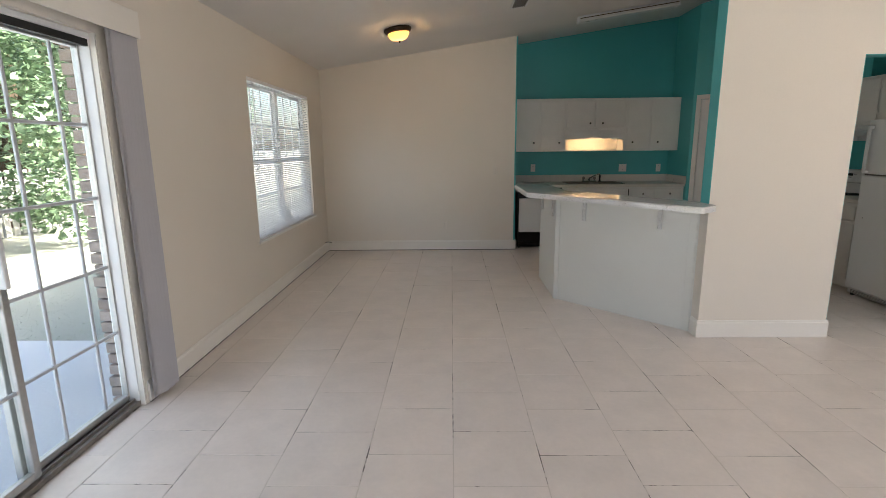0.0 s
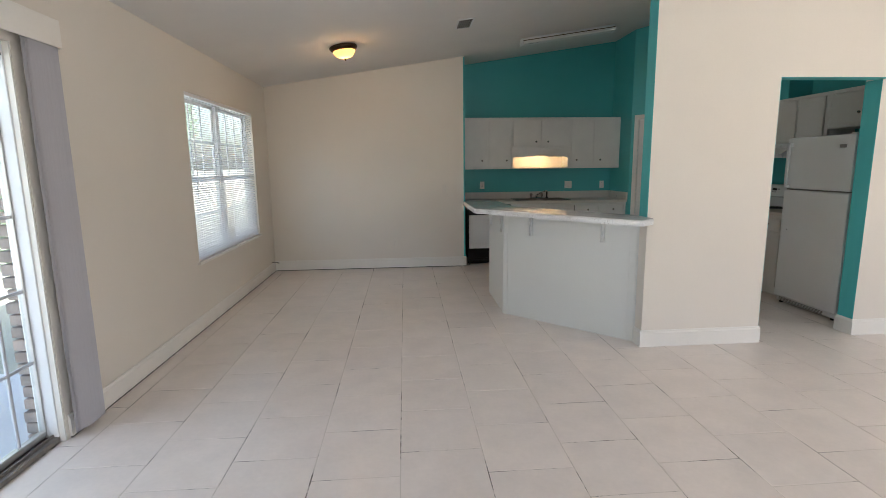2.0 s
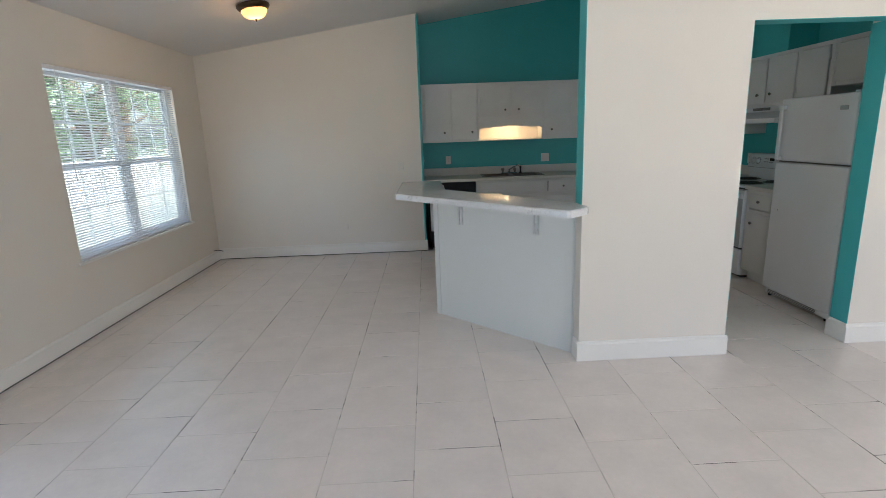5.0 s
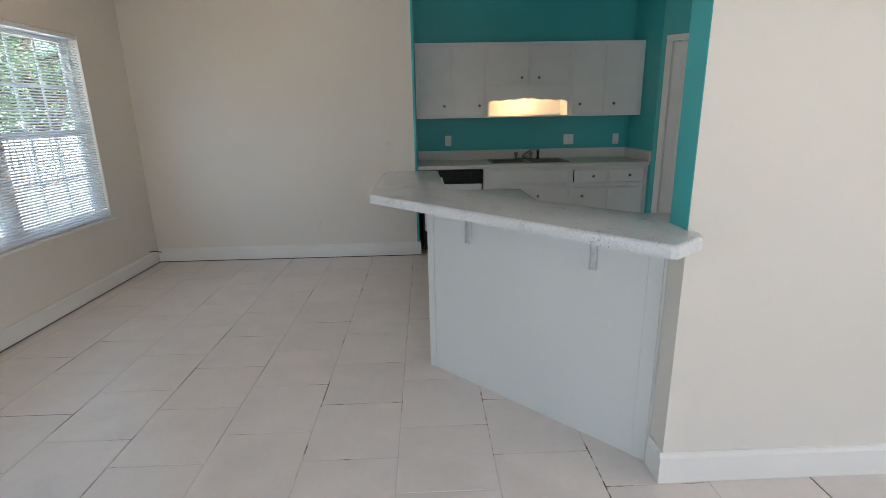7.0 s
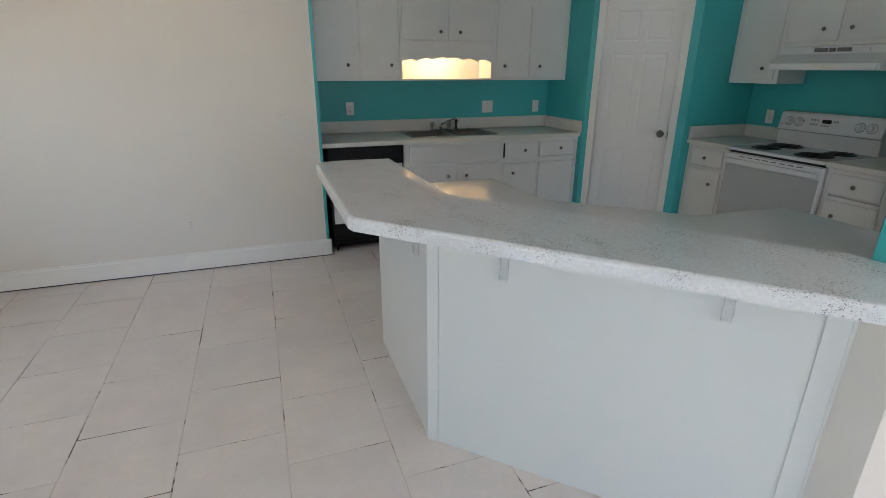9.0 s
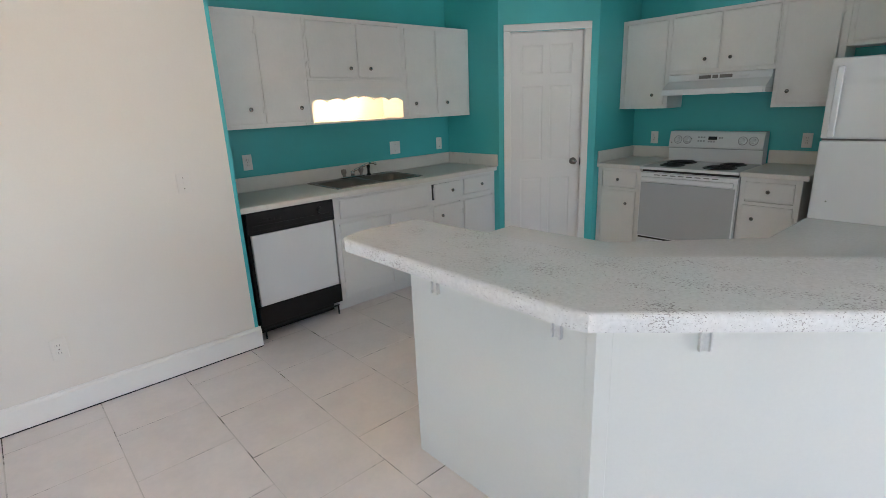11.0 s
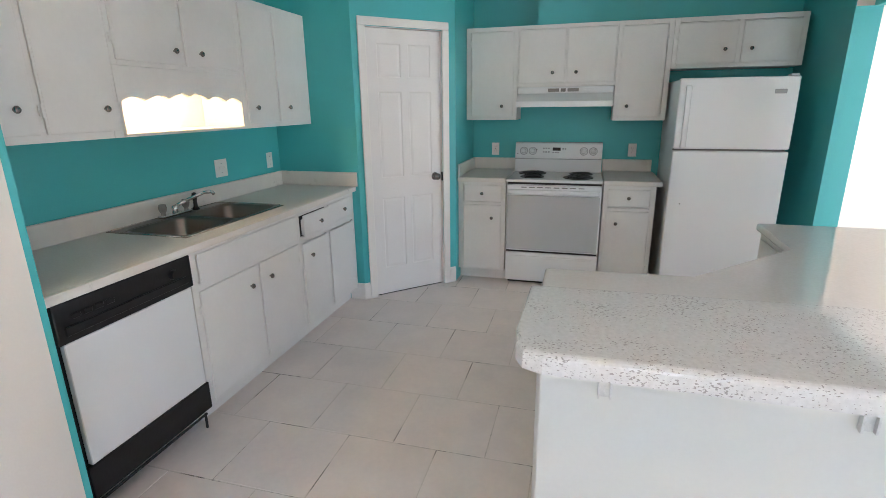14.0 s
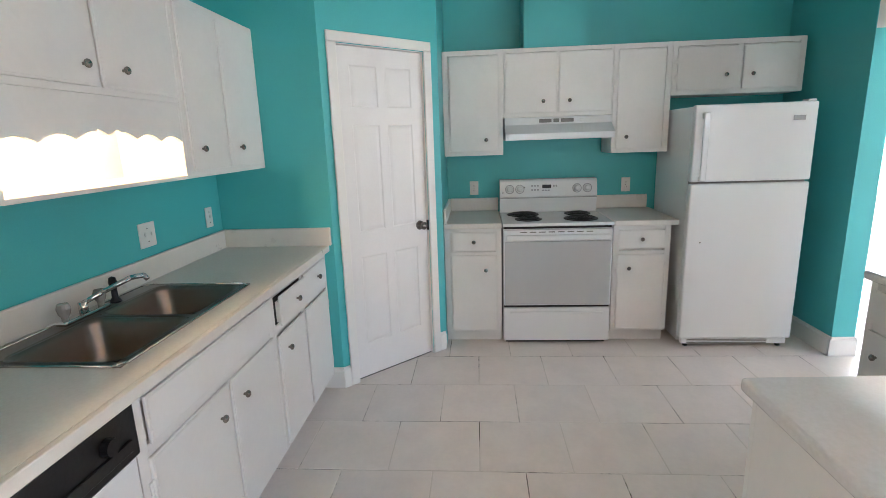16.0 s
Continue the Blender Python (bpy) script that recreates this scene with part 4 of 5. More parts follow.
bx(bm, 3.9, 3.9215, Y1 - 0.07, Y1 - 0.03, 0.8, 0.83)
part("handle", bm, ENAMEL, od, "long white bar handle")
for i in range(8):
    yy = Y0 + 0.14 + i * 0.066
    part("vent_slot", box(3.9205, 3.9225, yy, yy + 0.045, 0.848, 0.855), SLOT, od)
# dark strip painting the shade between oven door and drawer
part("drawer_gap_shade", box(3.94, 3.954, Y0 + 0.006, Y1 - 0.006, 0.287, 0.3045), DARKGAP, st)
dr = part("storage_drawer", box(3.924, 3.953, Y0 + 0.002, Y1 - 0.002, 0.03, 0.286, 0.006, 2), ENAMEL, st)
part("pull_lip", box(3.914, 3.9239, Y0 + 0.05, Y1 - 0.05, 0.24, 0.258, 0.004, 2), ENAMEL, dr)
bm = bmesh.new()
prof = [(4.45, 0.918), (4.435, 1.03), (4.425, 1.045), (4.445, 1.165), (4.46, 1.178), (4.55, 1.178), (4.55, 0.918)]
ends = [[bm.verts.new((x, yy, z)) for x, z in prof] for yy in (Y0 + 0.003, Y1 - 0.003)]
for i in range(7):
    bm.faces.new((ends[0][i], ends[0][(i + 1) % 7], ends[1][(i + 1) % 7], ends[1][i]))
bm.faces.new(ends[0])
bm.faces.new(ends[1][::-1])
bg = part("backguard", bm, ENAMEL, st)
part("seam", box(4.424, 4.4395, Y0 + 0.004, Y1 - 0.004, 1.033, 1.0375), GREYLINE, bg)
for yy in (Y1 - 0.08, Y1 - 0.16, Y0 + 0.16, Y0 + 0.08):
    bm = lathe([(0, 0.03), (0.016, 0.03), (0.02, 0.024), (0.022, 0.006), (0.03, 0.004), (0.031, 0.0), (0, 0)], 24)
    bx(bm, -0.004, 0.004, -0.02, 0.02, 0.028, 0.036, 0.002)
    bm.transform(pose(4.4345, yy, 1.105, 0, -81, 0))
    kn = part("burner_knob", bm, ENAMEL, bg, "white round burner knob")
    bm = cyl(bmesh.new(), (0, 0, 0.0008), (0, 0, 1), 0.036, 0.0016, 28)
    bm.transform(pose(4.4345, yy, 1.105, 0, -81, 0))
    part("dial_ring", bm, GREYLINE, kn)
PM = pose(4.4345, 5.74, 1.105, 0, -81, 0)  # local x up the panel, z outward


def on_panel(name, a, b, c, d, h, material, label=""):
    return part(name, box(a, b, c, d, 0.0, h, 0.0004), material, bg, label, PM)


on_panel("clock_display", 0.004, 0.032, -0.052, 0.018, 0.002, BLACK, "black clock display")
for k, yy in enumerate((0.045, 0.068, 0.09)):
    on_panel("button", 0.018, 0.03, yy, yy + 0.014, 0.003, GREYLINE)
    on_panel("button", -0.014, -0.002, yy, yy + 0.014, 0.003, GREYLINE)
for yy in (-0.04, -0.018, 0.004):
    on_panel("button", -0.018, -0.008, yy, yy + 0.015, 0.003, GREYLINE)
for yy in (-0.10, -0.08):
    on_panel("button", 0.014, 0.028, yy, yy + 0.013, 0.003, GREYLINE)
on_panel("indicator_light", 0.008, 0.016, 0.155, 0.163, 0.003, BLACK)
on_panel("badge", -0.03, -0.022, 0.325, 0.335, 0.002, SLOT)


def burner(cx, cy, r):
    bm = lathe([(r + 0.018, 0.0), (r + 0.017, 0.005), (r + 0.006, 0.006), (r - 0.01, 0.001), (0.0, -0.0005)], 36)
    bm.transform(pose(cx, cy, 0.9175))
    pan = part("drip_pan", bm, CHROME if r < 0 else COIL, top, "black drip pan", None, True)
    bm = bmesh.new()
    turns, n = int(r / 0.02), 0
    pts = []
    for i in range(turns * 22):
        a = 2 * math.pi * i / 22
        rr = 0.014 + (r - 0.014) * i / (turns * 22)
        pts.append(Vector((cx + rr * math.cos(a), cy + rr * math.sin(a), 0.9265)))
    for p, q in zip(pts, pts[1:]):
        rod(bm, p, q, 0.0045, 6)
    part("coil", bm, COIL, pan, "black electric coil", None, True)


burner(4.09, 5.90, 0.082)
burner(4.325, 5.92, 0.105)
burner(4.085, 5.52, 0.105)
burner(4.325, 5.50, 0.082)

# refrigerator
fr = thing("refrigerator", (4.2, 4.43, 0), "white top-freezer refrigerator, doors closed", "refrigerator")
F0, F1 = 4.09, 4.85
part("body", box(3.925, 4.545, F0 + 0.004, F1 - 0.004, 0.03, 1.672, 0.006, 2), FRIDGE, fr)
part("gasket", box(3.912, 3.9248, F0 + 0.012, F1 - 0.012, 0.075, 1.665), GREYLINE, fr)
ld = part("lower_door", box(3.857, 3.9118, F0, F1, 0.07, 1.168, 0.011, 3), FRIDGE, fr)
ud = part("freezer_door", box(3.857, 3.9118, F0, F1, 1.182, 1.68, 0.011, 3), FRIDGE, fr)
# grey strip stands in for the shade between the two doors
part("door_gap_shade", box(3.885, 3.911, F0 + 0.02, F1 - 0.005, 1.169, 1.181), SLOT, fr)
bm = bmesh.new()
bx(bm, 3.812, 3.83, F1 - 0.078, F1 - 0.04, 1.19, 1.63, 0.008, 3)
bx(bm, 3.826, 3.8568, F1 - 0.076, F1 - 0.042, 1.59, 1.63, 0.006, 2)
bx(bm, 3.826, 3.8568, F1 - 0.076, F1 - 0.042, 1.19, 1.22, 0.006, 2)
part("handle", bm, ENAMEL, ud, "white moulded vertical handle")
part("badge", box(3.8545, 3.8569, F0 + 0.075, F0 + 0.15, 1.565, 1.595, 0.001), GREYLINE, ud, "small grey badge plate")
bm = bmesh.new()
bx(bm, 3.875, 3.905, F0 + 0.02, F1 - 0.02, 0.022, 0.064, 0.003)
kp = part("toe_grille", bm, FRIDGE, fr)
for i in range(3):
    part("slot", box(3.8725, 3.8752, F0 + 0.15, F1 - 0.06, 0.028 + 0.012 * i, 0.034 + 0.012 * i), SLOT, kp)
for yy in (F0 + 0.06, F1 - 0.06):
    part("foot", cyl(bmesh.new(), (3.9, yy, 0.0115), (0, 0, 1), 0.018, 0.0225, 14), DARKGAP, fr)
    part("foot", cyl(bmesh.new(), (4.5, yy, 0.0155), (0, 0, 1), 0.018, 0.03, 14), DARKGAP, fr)
part("hinge_cover", box(3.87, 3.94, F0 + 0.01, F0 + 0.06, 1.681, 1.695, 0.005, 2), ENAMEL, fr)
part("screw_plug", cyl(bmesh.new(), (3.8565, F1 - 0.09, 0.77), (1, 0, 0), 0.005, 0.003, 12), SLOT, ld)

# ---- breakfast bar ----
PX, PY0, PY1 = 0.94, 4.72, 5.57
BT = 1.054
pw = thing("breakfast_bar_wall", (PX, 5.0, 0), "white painted angled half wall carrying the bar top", "half wall", "", "structure")
core = [(PX, PY1), (PX, PY0), (P0 - 0.001, 3.80), (P0 - 0.001, WT + 0.14), (PX + 0.11, PY0 + 0.06), (PX + 0.11, PY1)]
part("core", prism(bmesh.new(), core, 0, BT - 0.0451), PONY, pw)
BD = (Vector((P0 - 0.001, 3.80, 0)) - Vector((PX, PY0, 0)))
BL = BD.length
bang = math.degrees(math.atan2(BD.y, BD.x))
DIAG = pose(PX, PY0, 0, 0, 0, bang)          # u from the corner to the pillar, v into the kitchen
SIDEM = pose(PX, PY1, 0, 0, 0, -90)          # u from the far end to the corner
part("corner_batten", box(-0.002, 0.045, -0.006, -0.0005, 0.0, BT - 0.0455, 0.0015), PONY, pw, "", DIAG)
part("corner_batten", box(PY1 - PY0 - 0.03, PY1 - PY0 + 0.004, -0.006, -0.0005, 0.0, BT - 0.0455, 0.0015), PONY, pw, "", SIDEM)
part("end_batten", box(BL - 0.07, BL - 0.01, -0.005, -0.0005, 0.0, BT - 0.0455, 0.0015), PONY, pw, "", DIAG)


def bracket(M, u):
    b = thing("shelf_bracket", M @ Vector((u, -0.01, 0.9)), "small white painted bracket under the bar top", "bracket", "bar top brackets")
    part("wall_leg", box(u - 0.017, u + 0.017, -0.007, -0.0005, 0.80, BT - 0.0455, 0.001), BRACKETW, b, "", M)
    bm = bmesh.new()
    bx(bm, u - 0.017, u - 0.012, -0.018, -0.007, 0.80, BT - 0.0455)
    bx(bm, u + 0.012, u + 0.017, -0.018, -0.007, 0.80, BT - 0.0455)
    bx(bm, u - 0.017, u + 0.017, -0.22, -0.018, BT - 0.052, BT - 0.0455, 0.001)
    part("arm", bm, BRACKETW, b, "", M)


for u in (0.16, 0.72):
    bracket(SIDEM, u)
for u in (0.30, 0.99):
    bracket(DIAG, u)
bar = thing("bar_top", (0.8, 5.0, BT - 0.0445), "speckled pale laminate angled breakfast bar top", "countertop")
outline = [(1.025, 5.612), (0.74, 5.613), (0.69, 5.608), (0.655, 5.59), (0.638, 5.55), (0.634, 4.61), (0.645, 4.572), (1.70, 3.505), (1.722, 3.50), (1.852, 3.60), (1.872, 3.64), (1.872, 3.678), (P0 - 0.006, 3.684), (P0 - 0.006, 3.87), (1.025, 4.745)]
bm = bmesh.new()
prism(bm, outline, BT - 0.0445, BT, 0.014, 4, True)
for v in bm.verts:                             # it sags a little towards the pillar
    v.co.z -= 0.016 * max(0, 4.58 - v.co.y)
part("slab", bm, COUNTER, bar, "", None, False)

# lower counter behind the bar with its cabinets
lc = thing("countertop", (1.4, 4.8, 0.87), "pale speckled laminate counter behind the bar", "countertop")
poly = [(PX + 0.113, 5.61), (1.62, 5.61), (1.62, 5.08), (2.10, 4.61), (2.61, 4.61), (2.61, WT + 0.003), (P0 + 0.004, WT + 0.003), (P0 + 0.004, WT + 0.145), (PX + 0.113, PY0 + 0.066)]
bm = bmesh.new()
prism(bm, poly, 0.8715, 0.91, 0.012, 4)
part("slab", bm, COUNTER3, lc)
part("upstand", box(P0 + 0.01, 2.58, WT + 0.002, WT + 0.02, 0.911, 1.018, 0.004, 2), SPLASH, lc)
PENM = pose(1.59, 0, 0, 0, 0, 90)            # u = y, v = -x: faces the sink
cabinet("base_cabinet", PENM, 5.09, 5.59, 0.10, 0.868, 0.50, frame_rails(5.09, 5.59, 0.10, 0.868, 0.04, 0.03, (0.68,)),
        [("drawer", 5.125, 5.555, 0.70, 0.84, (5.34, 0.77)), ("door", 5.125, 5.555, 0.115, 0.66, (5.16, 0.56), 1)], "white painted base cabinet behind the bar", 0.07, "base cabinets behind the bar")
PB = pose(0, 4.59, 0, 0, 0, 180)
cabinet("base_cabinet", PB, -2.58, -2.09, 0.10, 0.868, 0.60, frame_rails(-2.58, -2.09, 0.10, 0.868, 0.035, 0.03, (0.68,)),
        [("drawer", -2.55, -2.125, 0.70, 0.84, (-2.34, 0.77)), ("door", -2.55, -2.125, 0.115, 0.66, (-2.48, 0.56), 1)], "white painted base cabinet behind the bar", 0.07, "base cabinets behind the bar")
CD = Vector((2.10 - 1.59, 4.59 - 5.085, 0))
CM = pose(2.10, 4.59, 0, 0, 0, math.degrees(math.atan2(-CD.y, -CD.x)))
cl = CD.length
cabinet("base_cabinet", CM, 0.02, cl - 0.02, 0.10, 0.868, 0.45, frame_rails(0.02, cl - 0.02, 0.10, 0.868, 0.04, 0.03, (0.68,)),
        [("drawer", 0.06, cl - 0.06, 0.70, 0.84, (cl / 2, 0.77)), ("door", 0.06, cl - 0.06, 0.115, 0.66, (0.11, 0.56), 1)], "white painted corner base cabinet behind the bar", 0.07, "base cabinets behind the bar")


# ---- ceiling things ----
def ceil_pose(x, yy):
    return pose(x, yy, ceil_z(x), 0, -math.degrees(math.atan(0.15)), 0)


LM = ceil_pose(-0.62, 5.60) @ Matrix.Diagonal((0.86, 0.86, 0.86, 1))
lamp = thing("ceiling_lamp", LM.translation, "lit amber glass dome lamp with bronze rim", "ceiling lamp")
bm = lathe([(0.0, -0.001), (0.15, -0.001), (0.168, -0.008), (0.172, -0.024), (0.160, -0.045), (0.138, -0.062), (0.13, -0.062), (0.128, -0.03), (0.0, -0.03)], 40)
part("rim", bm, BRONZE, lamp, "oiled bronze rim", LM, True)
bm = lathe([(0.132, -0.058), (0.130, -0.075), (0.115, -0.105), (0.085, -0.13), (0.043, -0.143), (0.0, -0.146)], 40)
dome = part("glass_dome", bm, LAMPGLASS, lamp, "glowing amber alabaster glass dome", LM, True)
dome.visible_shadow = False
bm = lathe([(0.0, -0.146), (0.012, -0.147), (0.014, -0.155), (0.007, -0.162), (0.009, -0.17), (0.0, -0.178)], 18)
part("finial", bm, BRONZE, lamp, "bronze finial", LM, True)
bulb("ceiling_lamp_light", LM @ Vector((0, 0, -0.09)), 1.8, 0.06, (1.0, 0.64, 0.29))

VM = ceil_pose(0.65, 5.43)
vent = thing("ceiling_vent", VM.translation, "white ceiling air vent with dark slots", "vent")
bm = bmesh.new()
for a, b, cc, d in ((-0.09, 0.09, -0.17, -0.15), (-0.09, 0.09, 0.15, 0.17), (-0.09, -0.07, -0.15, 0.15), (0.07, 0.09, -0.15, 0.15)):
    bx(bm, a, b, cc, d, -0.008, -0.0005)
part("frame", bm, ALU, vent, "", VM)
# dark sheet under the ceiling paints the unlit duct
part("backing", box(-0.07, 0.07, -0.15, 0.15, -0.003, -0.0006), DARKGAP, vent, "dark sheet for the shade in the duct", VM)
for i in range(6):
    bm = box(-0.008, 0.008, -0.15, 0.15, -0.001, 0.001)
    bm.transform(pose(-0.058 + 0.023 * i, 0, -0.007, 0, 50, 0))
    part("slat", bm, SLOT, vent, "", VM)
TM = ceil_pose(2.12, 6.62)
tl = thing("fluorescent_light", TM.translation, "white wraparound fluorescent ceiling light, off", "ceiling light")
part("housing", box(-0.61, 0.61, -0.055, 0.055, -0.03, -0.0005, 0.003), ALU, tl, "", TM)
part("diffuser", box(-0.60, 0.60, -0.075, 0.075, -0.075, -0.0305, 0.016, 3), DIFFUSER, tl, "ribbed white acrylic diffuser", TM)
for s in (-1, 1):
    part("end_cap", box(s * 0.6005, s * 0.612, -0.078, 0.078, -0.078, -0.0305, 0.004), ALU, tl, "", TM)
part("trim_line", box(-0.6, 0.6, -0.0785, -0.0755, -0.04, -0.0305), BRONZE, tl, "", TM)


# ---- plates on the walls ----
def plate(M, kind, label, category, group="", plastic=PLATE):
    """In local axes: x along the wall, -y out of it, z up; M at its centre."""
    p = thing("wall_outlet" if kind == "outlet" else "light_switch", M.translation, label, category, group)
    w = {"outlet": 0.07, "switch": 0.07, "double": 0.115, "triple": 0.16}[kind]
    part("cover_plate", box(-w / 2, w / 2, -0.006, -0.0003, -0.057, 0.057, 0.003, 2), plastic, p, "", M)
    if kind == "outlet":
        for z in (-0.02, 0.02):
            s = part("socket", box(-0.017, 0.017, -0.0085, -0.006, z - 0.014, z + 0.014, 0.002), plastic, p, "", M)
            for x in (-0.006, 0.006):
                part("slot", box(x - 0.0012, x + 0.0012, -0.009, -0.0084, z - 0.005, z + 0.006), SLOT, s, "", M)
    else:
        for x in {"switch": (0,), "double": (-0.023, 0.023), "triple": (-0.046, 0, 0.046)}[kind]:
            bm = box(x - 0.005, x + 0.005, -0.016, -0.006, -0.004, 0.012, 0.002)
            part("toggle", bm, plastic, p, "", M)
    for z in ((0,) if kind == "outlet" else (-0.03, 0.03)):
        part("screw", cyl(bmesh.new(), (0, -0.0065, z), (0, 1, 0), 0.003, 0.002, 10), NICKEL, p, "", M)
    return p


g = "kitchen wall plates"
plate(pose(1.20, KBACK, 1.14), "outlet", "white duplex outlet on teal wall", "outlet", g)
plate(pose(2.575, KBACK, 1.132), "double", "white double switch plate on teal wall", "switch", g)
plate(pose(3.12, KBACK, 1.128), "switch", "white single switch on teal wall", "switch", g)
plate(pose(EAST, 6.30, 1.11, 0, 0, -90), "outlet", "white duplex outlet beside the stove", "outlet", g)
plate(pose(EAST, 5.07, 1.11, 0, 0, -90), "outlet", "white duplex outlet beside the stove", "outlet", g)
plate(pose(RET, 7.40, 1.16, 0, 0, 90), "switch", "white switch on teal wall end", "switch", g)
plate(pose(-0.17, BACK, 0.37), "outlet", "cream duplex outlet low on cream wall", "outlet", "", PLATEC)
plate(pose(0.56, BACK, 1.13), "switch", "cream switch on cream wall", "switch", "", PLATEC)
plate(pose(3.98, FRONT2, 1.26), "triple", "cream triple switch plate on cream wall", "switch", "", PLATEC)
cb = thing("coax_cable", (WEST, 6.98, 0.14), "short black cable stub coming out of wall", "cable")
bm = tube(bmesh.new(), [(WEST - 0.01, 6.96, 0.15), (WEST + 0.03, 6.97, 0.155), (WEST + 0.055, 6.99, 0.15), (WEST + 0.07, 7.02, 0.135)], 0.0045, 8)
part("lead", bm, BLACK, cb)
part("connector", rod(bmesh.new(), (WEST + 0.07, 7.02, 0.135), (WEST + 0.078, 7.035, 0.128), 0.006, 10), NICKEL, cb)

# ---- outside ----
GZ = -0.14
bm = bmesh.new()
bmesh.ops.create_grid(bm, x_segments=2, y_segments=2, size=1, matrix=Matrix.Translation((0, 0, GZ)) @ Matrix.Diagonal((600, 600, 1, 1)))
structure("ground", bm, SOIL, "mown lawn ground reaching far away", "ground")
structure("pavement", box(-6.2, WX - 0.001, -3.0, 3.80, GZ - 0.1, -0.055, 0.01), CONCRETE, "pale concrete patio slab", "patio")
# brick facing of the house beside the glass door
bw = structure("wall_brick_backing", wall_piece(bmesh.new(), WX - 0.02, WX, SL1 + 0.05, WY0 - 0.03, -0.05), MORTAR, "mortar behind the outside bricks", "wall")
me = bpy.data.meshes.new("brick")
bm = bx(bmesh.new(), -0.045, 0.045, -0.0975, 0.0975, -0.0285, 0.0285, 0.003)
bm.to_mesh(me)
bm.free()
me.materials.append(BRICK)
me_half = bpy.data.meshes.new("brick")
bm = bx(bmesh.new(), -0.045, 0.045, -0.045, 0.045, -0.0285, 0.0285, 0.003)
bm.to_mesh(me_half)
bm.free()
me_half.materials.append(BRICK)
rng = random.Random(9)
for r in range(31):
    z = -0.02 + 0.0685 * r
    yy = SL1 + 0.055
    first = True
    while yy < SL1 + 0.62:
        half = first and r % 2
        ln = 0.09 if half else 0.195
        o = new("brick", me_half if half else me)
        o.location = (WX - 0.068 + rng.uniform(-0.003, 0.003), yy + ln / 2 + (rng.uniform(-0.012, 0.012) if first else 0), z)
        o.parent = bw
        yy += ln + 0.011
        first = False


def leaf_cloud(bm, centre, size, count, rng, leaf):
    """Small folded leaves scattered through an uneven clump."""
    for _ in range(count):
        d = Vector((rng.gauss(0, 1), rng.gauss(0, 1), rng.gauss(0, 1)))
        d = d.normalized() * (rng.random() ** 0.45)
        p = Vector(centre) + Vector((d.x * size[0], d.y * size[1], d.z * size[2]))
        a = Vector((rng.uniform(-1, 1), rng.uniform(-1, 1), rng.uniform(-0.6, 0.3))).normalized()
        b = a.cross(Vector((rng.uniform(-1, 1), rng.uniform(-1, 1), 1))).normalized()
        l = leaf * rng.uniform(0.6, 1.3)
        mid = p + a * l * 0.5 + Vector((0, 0, -0.12 * l))
        v = [bm.verts.new(q) for q in (p, mid + b * l * 0.3, p + a * l, mid - b * l * 0.3)]
        bm.faces.new(v)


def tree(at, height, spread, seed, leaf=0.12, clumps=26, per=240, low=0.25):
    rng = random.Random(seed)
    t = thing("tree", (at[0], at[1], GZ), "leafy green broadleaf tree in the garden", "tree", "garden trees")
    bm = bmesh.new()
    pts = [Vector((at[0], at[1], GZ - 0.05))]
    for i in range(1, 6):
        pts.append(Vector((at[0] + rng.uniform(-0.12, 0.12) * i, at[1] + rng.uniform(-0.12, 0.12) * i, GZ + height * 0.75 * i / 5)))
    r = 0.035 * height
    for i in range(5):
        rod(bm, pts[i], pts[i + 1], r * (1 - 0.16 * i), 10, r * (1 - 0.16 * (i + 1)))
    tips = []
    for k in range(clumps):
        i = rng.randint(1, 4)
        a = rng.uniform(0, 2 * math.pi)
        reach = spread * rng.uniform(0.35, 1.0)
        z = GZ + height * rng.uniform(low, 1.0)
        shrink = 1.0 - 0.5 * max(0, (z - GZ) / height - 0.55)
        tip = Vector((at[0] + reach * shrink * math.cos(a), at[1] + reach * shrink * math.sin(a), z))
        if k < 14:
            rod(bm, pts[i], tip, r * 0.3, 6, r * 0.08)
        tips.append(tip)
    part("trunk", bm, BARK, t)
    bm = bmesh.new()
    for tip in tips:
        s = spread * rng.uniform(0.2, 0.36)
        leaf_cloud(bm, tip, (s, s, s * 0.7), per, rng, leaf)
    part("crown", bm, LEAF, t, "dense green leaves")
    return t


tree((-7.9, 8.0), 6.0, 1.9, 3, 0.15, 46, 230, 0.05)
tree((-9.6, 10.6), 6.8, 2.2, 5, 0.16, 44, 210, 0.2)
tree((-10.0, 13.6), 6.6, 2.3, 8, 0.16, 40, 200, 0.24)
tree((-9.4, 16.6), 6.6, 2.3, 12, 0.13, 36, 240, 0.2)
tree((-10.5, 20.5), 7.5, 2.8, 15, 0.15, 34, 240, 0.16)
tree((-13.5, 15.0), 8.5, 3.2, 18, 0.18, 34, 240, 0.1)
tree((-13.0, 9.5), 8.5, 3.2, 21, 0.18, 34, 240, 0.1)
tree((-10.5, 5.0), 7.0, 2.4, 24, 0.18, 30, 200, 0.15)
tree((-14.5, 22.0), 9.0, 3.6, 27, 0.2, 30, 220, 0.1)

# fence at the end of the garden
fence = thing("fence", (-8.5, 8, GZ), "weathered pale board fence behind the lawn", "fence")
me = bpy.data.meshes.new("board")
bm = bx(bmesh.new(), -0.01, 0.01, -0.068, 0.068, 0, 1.25, 0.003)
bm.to_mesh(me)
bm.free()
me.materials.append(FENCEW)
rng = random.Random(2)
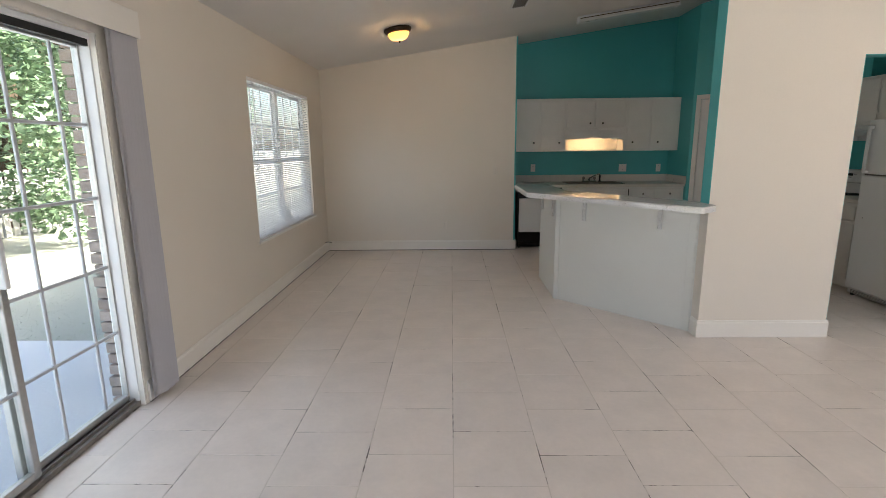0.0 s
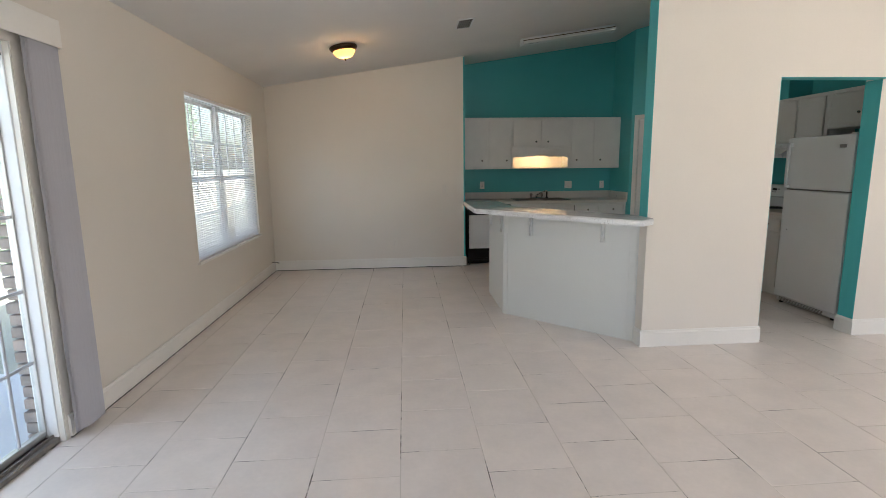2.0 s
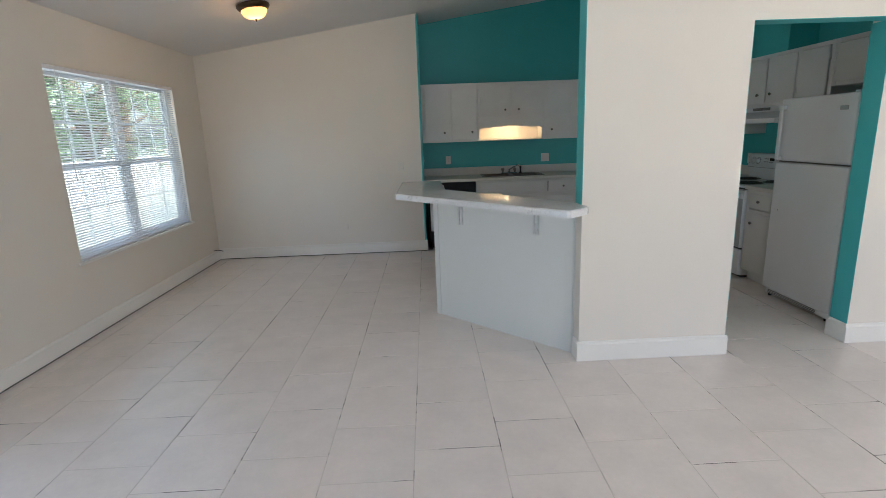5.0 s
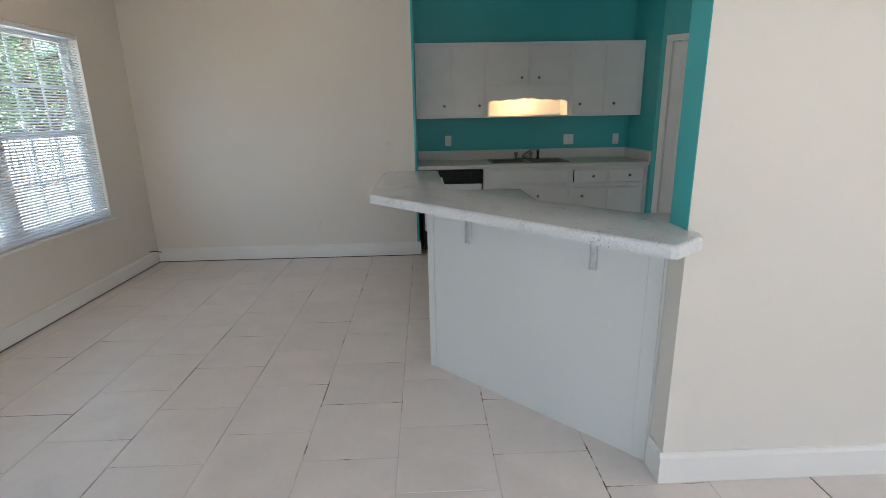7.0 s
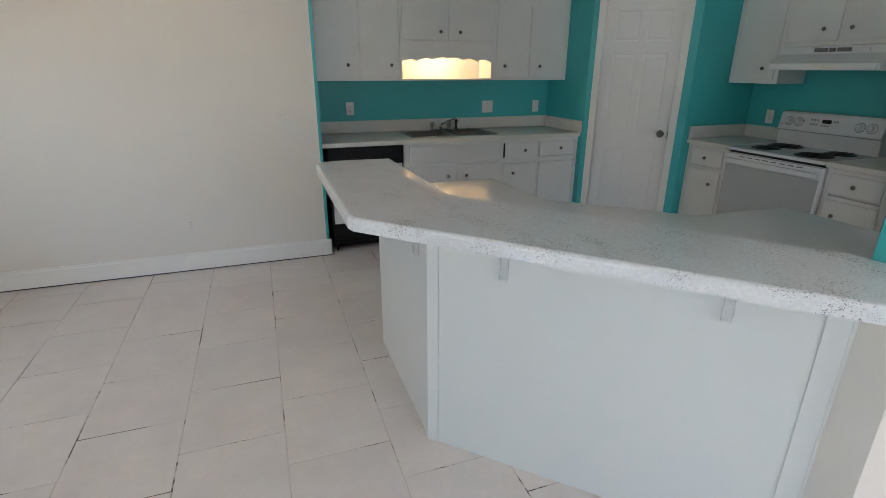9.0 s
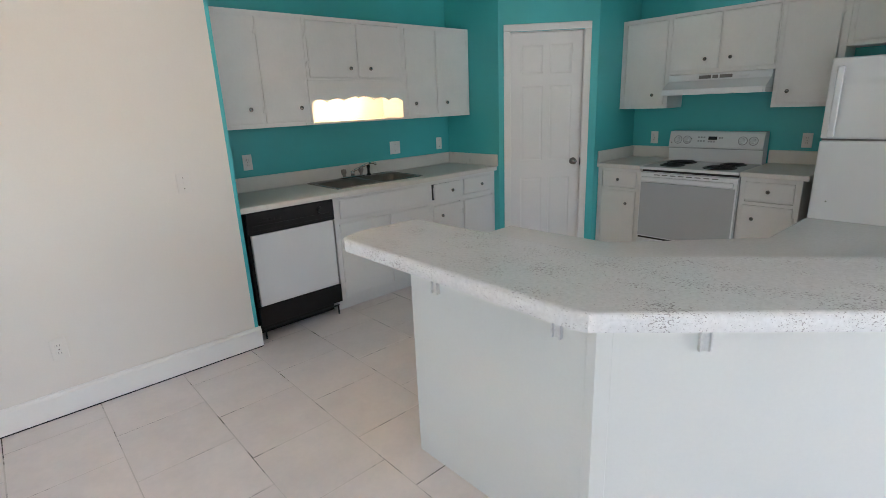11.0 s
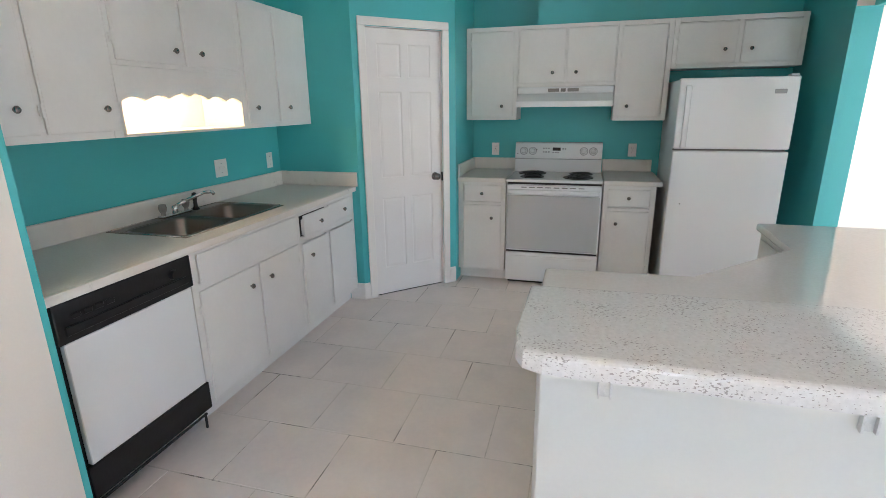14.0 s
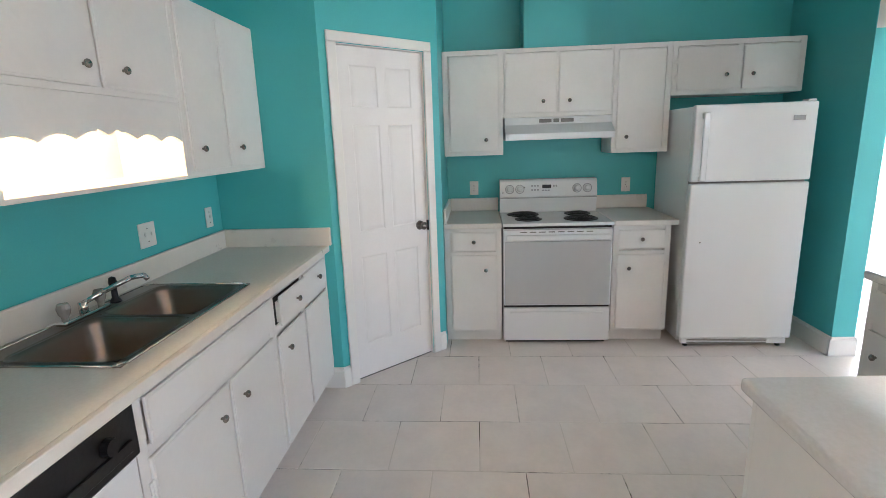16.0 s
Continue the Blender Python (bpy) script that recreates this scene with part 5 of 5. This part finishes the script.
for i in range(160):
    o = new("board", me)
    o.parent = fence
    o.matrix_parent_inverse = Matrix.Translation(-fence.location)
    o.matrix_basis = pose(-8.5 + rng.uniform(-0.006, 0.006), 2.0 + 0.19 * i, GZ + 0.03 + rng.uniform(-0.02, 0.01), rng.uniform(-0.5, 0.5), 0, 0)
for z in (0.3, 0.95):
    part("rail", box(-8.56, -8.512, 1.9, 32.4, GZ + z, GZ + z + 0.09), FENCEW, fence)
for i in range(13):
    part("post", box(-8.65, -8.561, 2.0 + 2.4 * i, 2.09 + 2.4 * i, GZ - 0.1, GZ + 1.3), FENCEW, fence)

# grass blades near the patio
rng = random.Random(6)
bm = bmesh.new()
for _ in range(9000):
    x, yy = rng.uniform(-6.6, -2.3), 3.82 + 4.5 * rng.random() ** 1.3
    a = rng.uniform(0, math.pi)
    h = rng.uniform(0.01, 0.022)
    dx, dy = 0.003 * math.cos(a), 0.003 * math.sin(a)
    tip = (x + rng.uniform(-0.03, 0.03), yy + rng.uniform(-0.03, 0.03), GZ + h)
    bm.faces.new([bm.verts.new(p) for p in ((x - dx, yy - dy, GZ), (x + dx, yy + dy, GZ), tip)])
tagged(mesh_object("grass", bm, GRASS), "short green grass beside the patio", "grass", "", "stuff")

# ---- floor tiles ----
TW, TLEN, GAP = 0.4195, 0.434, 0.005
TX0 = -0.06                     # one long joint; rows run across in a half bond


def tile_faces(w, l, h=0.004, ch=0.0011):
    v = []
    for z, i in ((-h, 0), (-ch, 0), (0, ch)):
        v += [(-w / 2 + i, -l / 2 + i, z), (w / 2 - i, -l / 2 + i, z), (w / 2 - i, l / 2 - i, z), (-w / 2 + i, l / 2 - i, z)]
    f = [(8, 9, 10, 11)]
    for k in (0, 4):
        f += [(k + i, k + (i + 1) % 4, k + 4 + (i + 1) % 4, k + 4 + i) for i in range(4)]
    return v, f


def tile_mesh(w, l):
    me = bpy.data.meshes.new("tile")
    v, f = tile_faces(w, l)
    me.from_pydata(v, [], f)
    me.materials.append(TILE)
    return me


full = tile_mesh(TW - GAP, TLEN - GAP)
cut_x0 = -1.895
first_w = (TX0 + TW * -4) - cut_x0
cut = tile_mesh(first_w - GAP, TLEN - GAP)
rest_v, rest_f = [], []
rng = random.Random(11)
for k in range(-5, 16):
    x0 = TX0 + TW * k
    j0 = (2.158 if k % 2 else 2.368) + rng.uniform(-0.008, 0.008)
    for n in range(-12, 14):
        ya = j0 + TLEN * n
        if ya + TLEN < SOUTH or ya > KBACK + 0.05 or (x0 < RET - TW and ya > BACK + 0.05):
            continue
        if x0 > EAST and ya > FRONT:
            continue
        xc, w = (x0 + TW / 2, TW) if k > -5 else (cut_x0 + first_w / 2, first_w)
        jit = rng.uniform(-0.0012, 0.0012)
        if ya > 0.9 and k <= 9:
            o = new("tile", cut if k == -5 else full)
            o.location = (xc + jit, ya + TLEN / 2, rng.uniform(-0.0006, 0.0006))
            o.rotation_euler = (rng.uniform(-0.001, 0.001), rng.uniform(-0.001, 0.001), rng.uniform(-0.002, 0.002))
            o.parent = floor
        else:
            v, f = tile_faces(w - GAP, TLEN - GAP)
            b = len(rest_v)
            rest_v += [(p[0] + xc, p[1] + ya + TLEN / 2, p[2]) for p in v]
            rest_f += [tuple(i + b for i in q) for q in f]
me = bpy.data.meshes.new("tiles")
me.from_pydata(rest_v, [], rest_f)
me.materials.append(TILE)
o = new("tiles", me)
o.parent = floor
tagged(o, "beige ceramic floor tiles", "", "", "stuff")
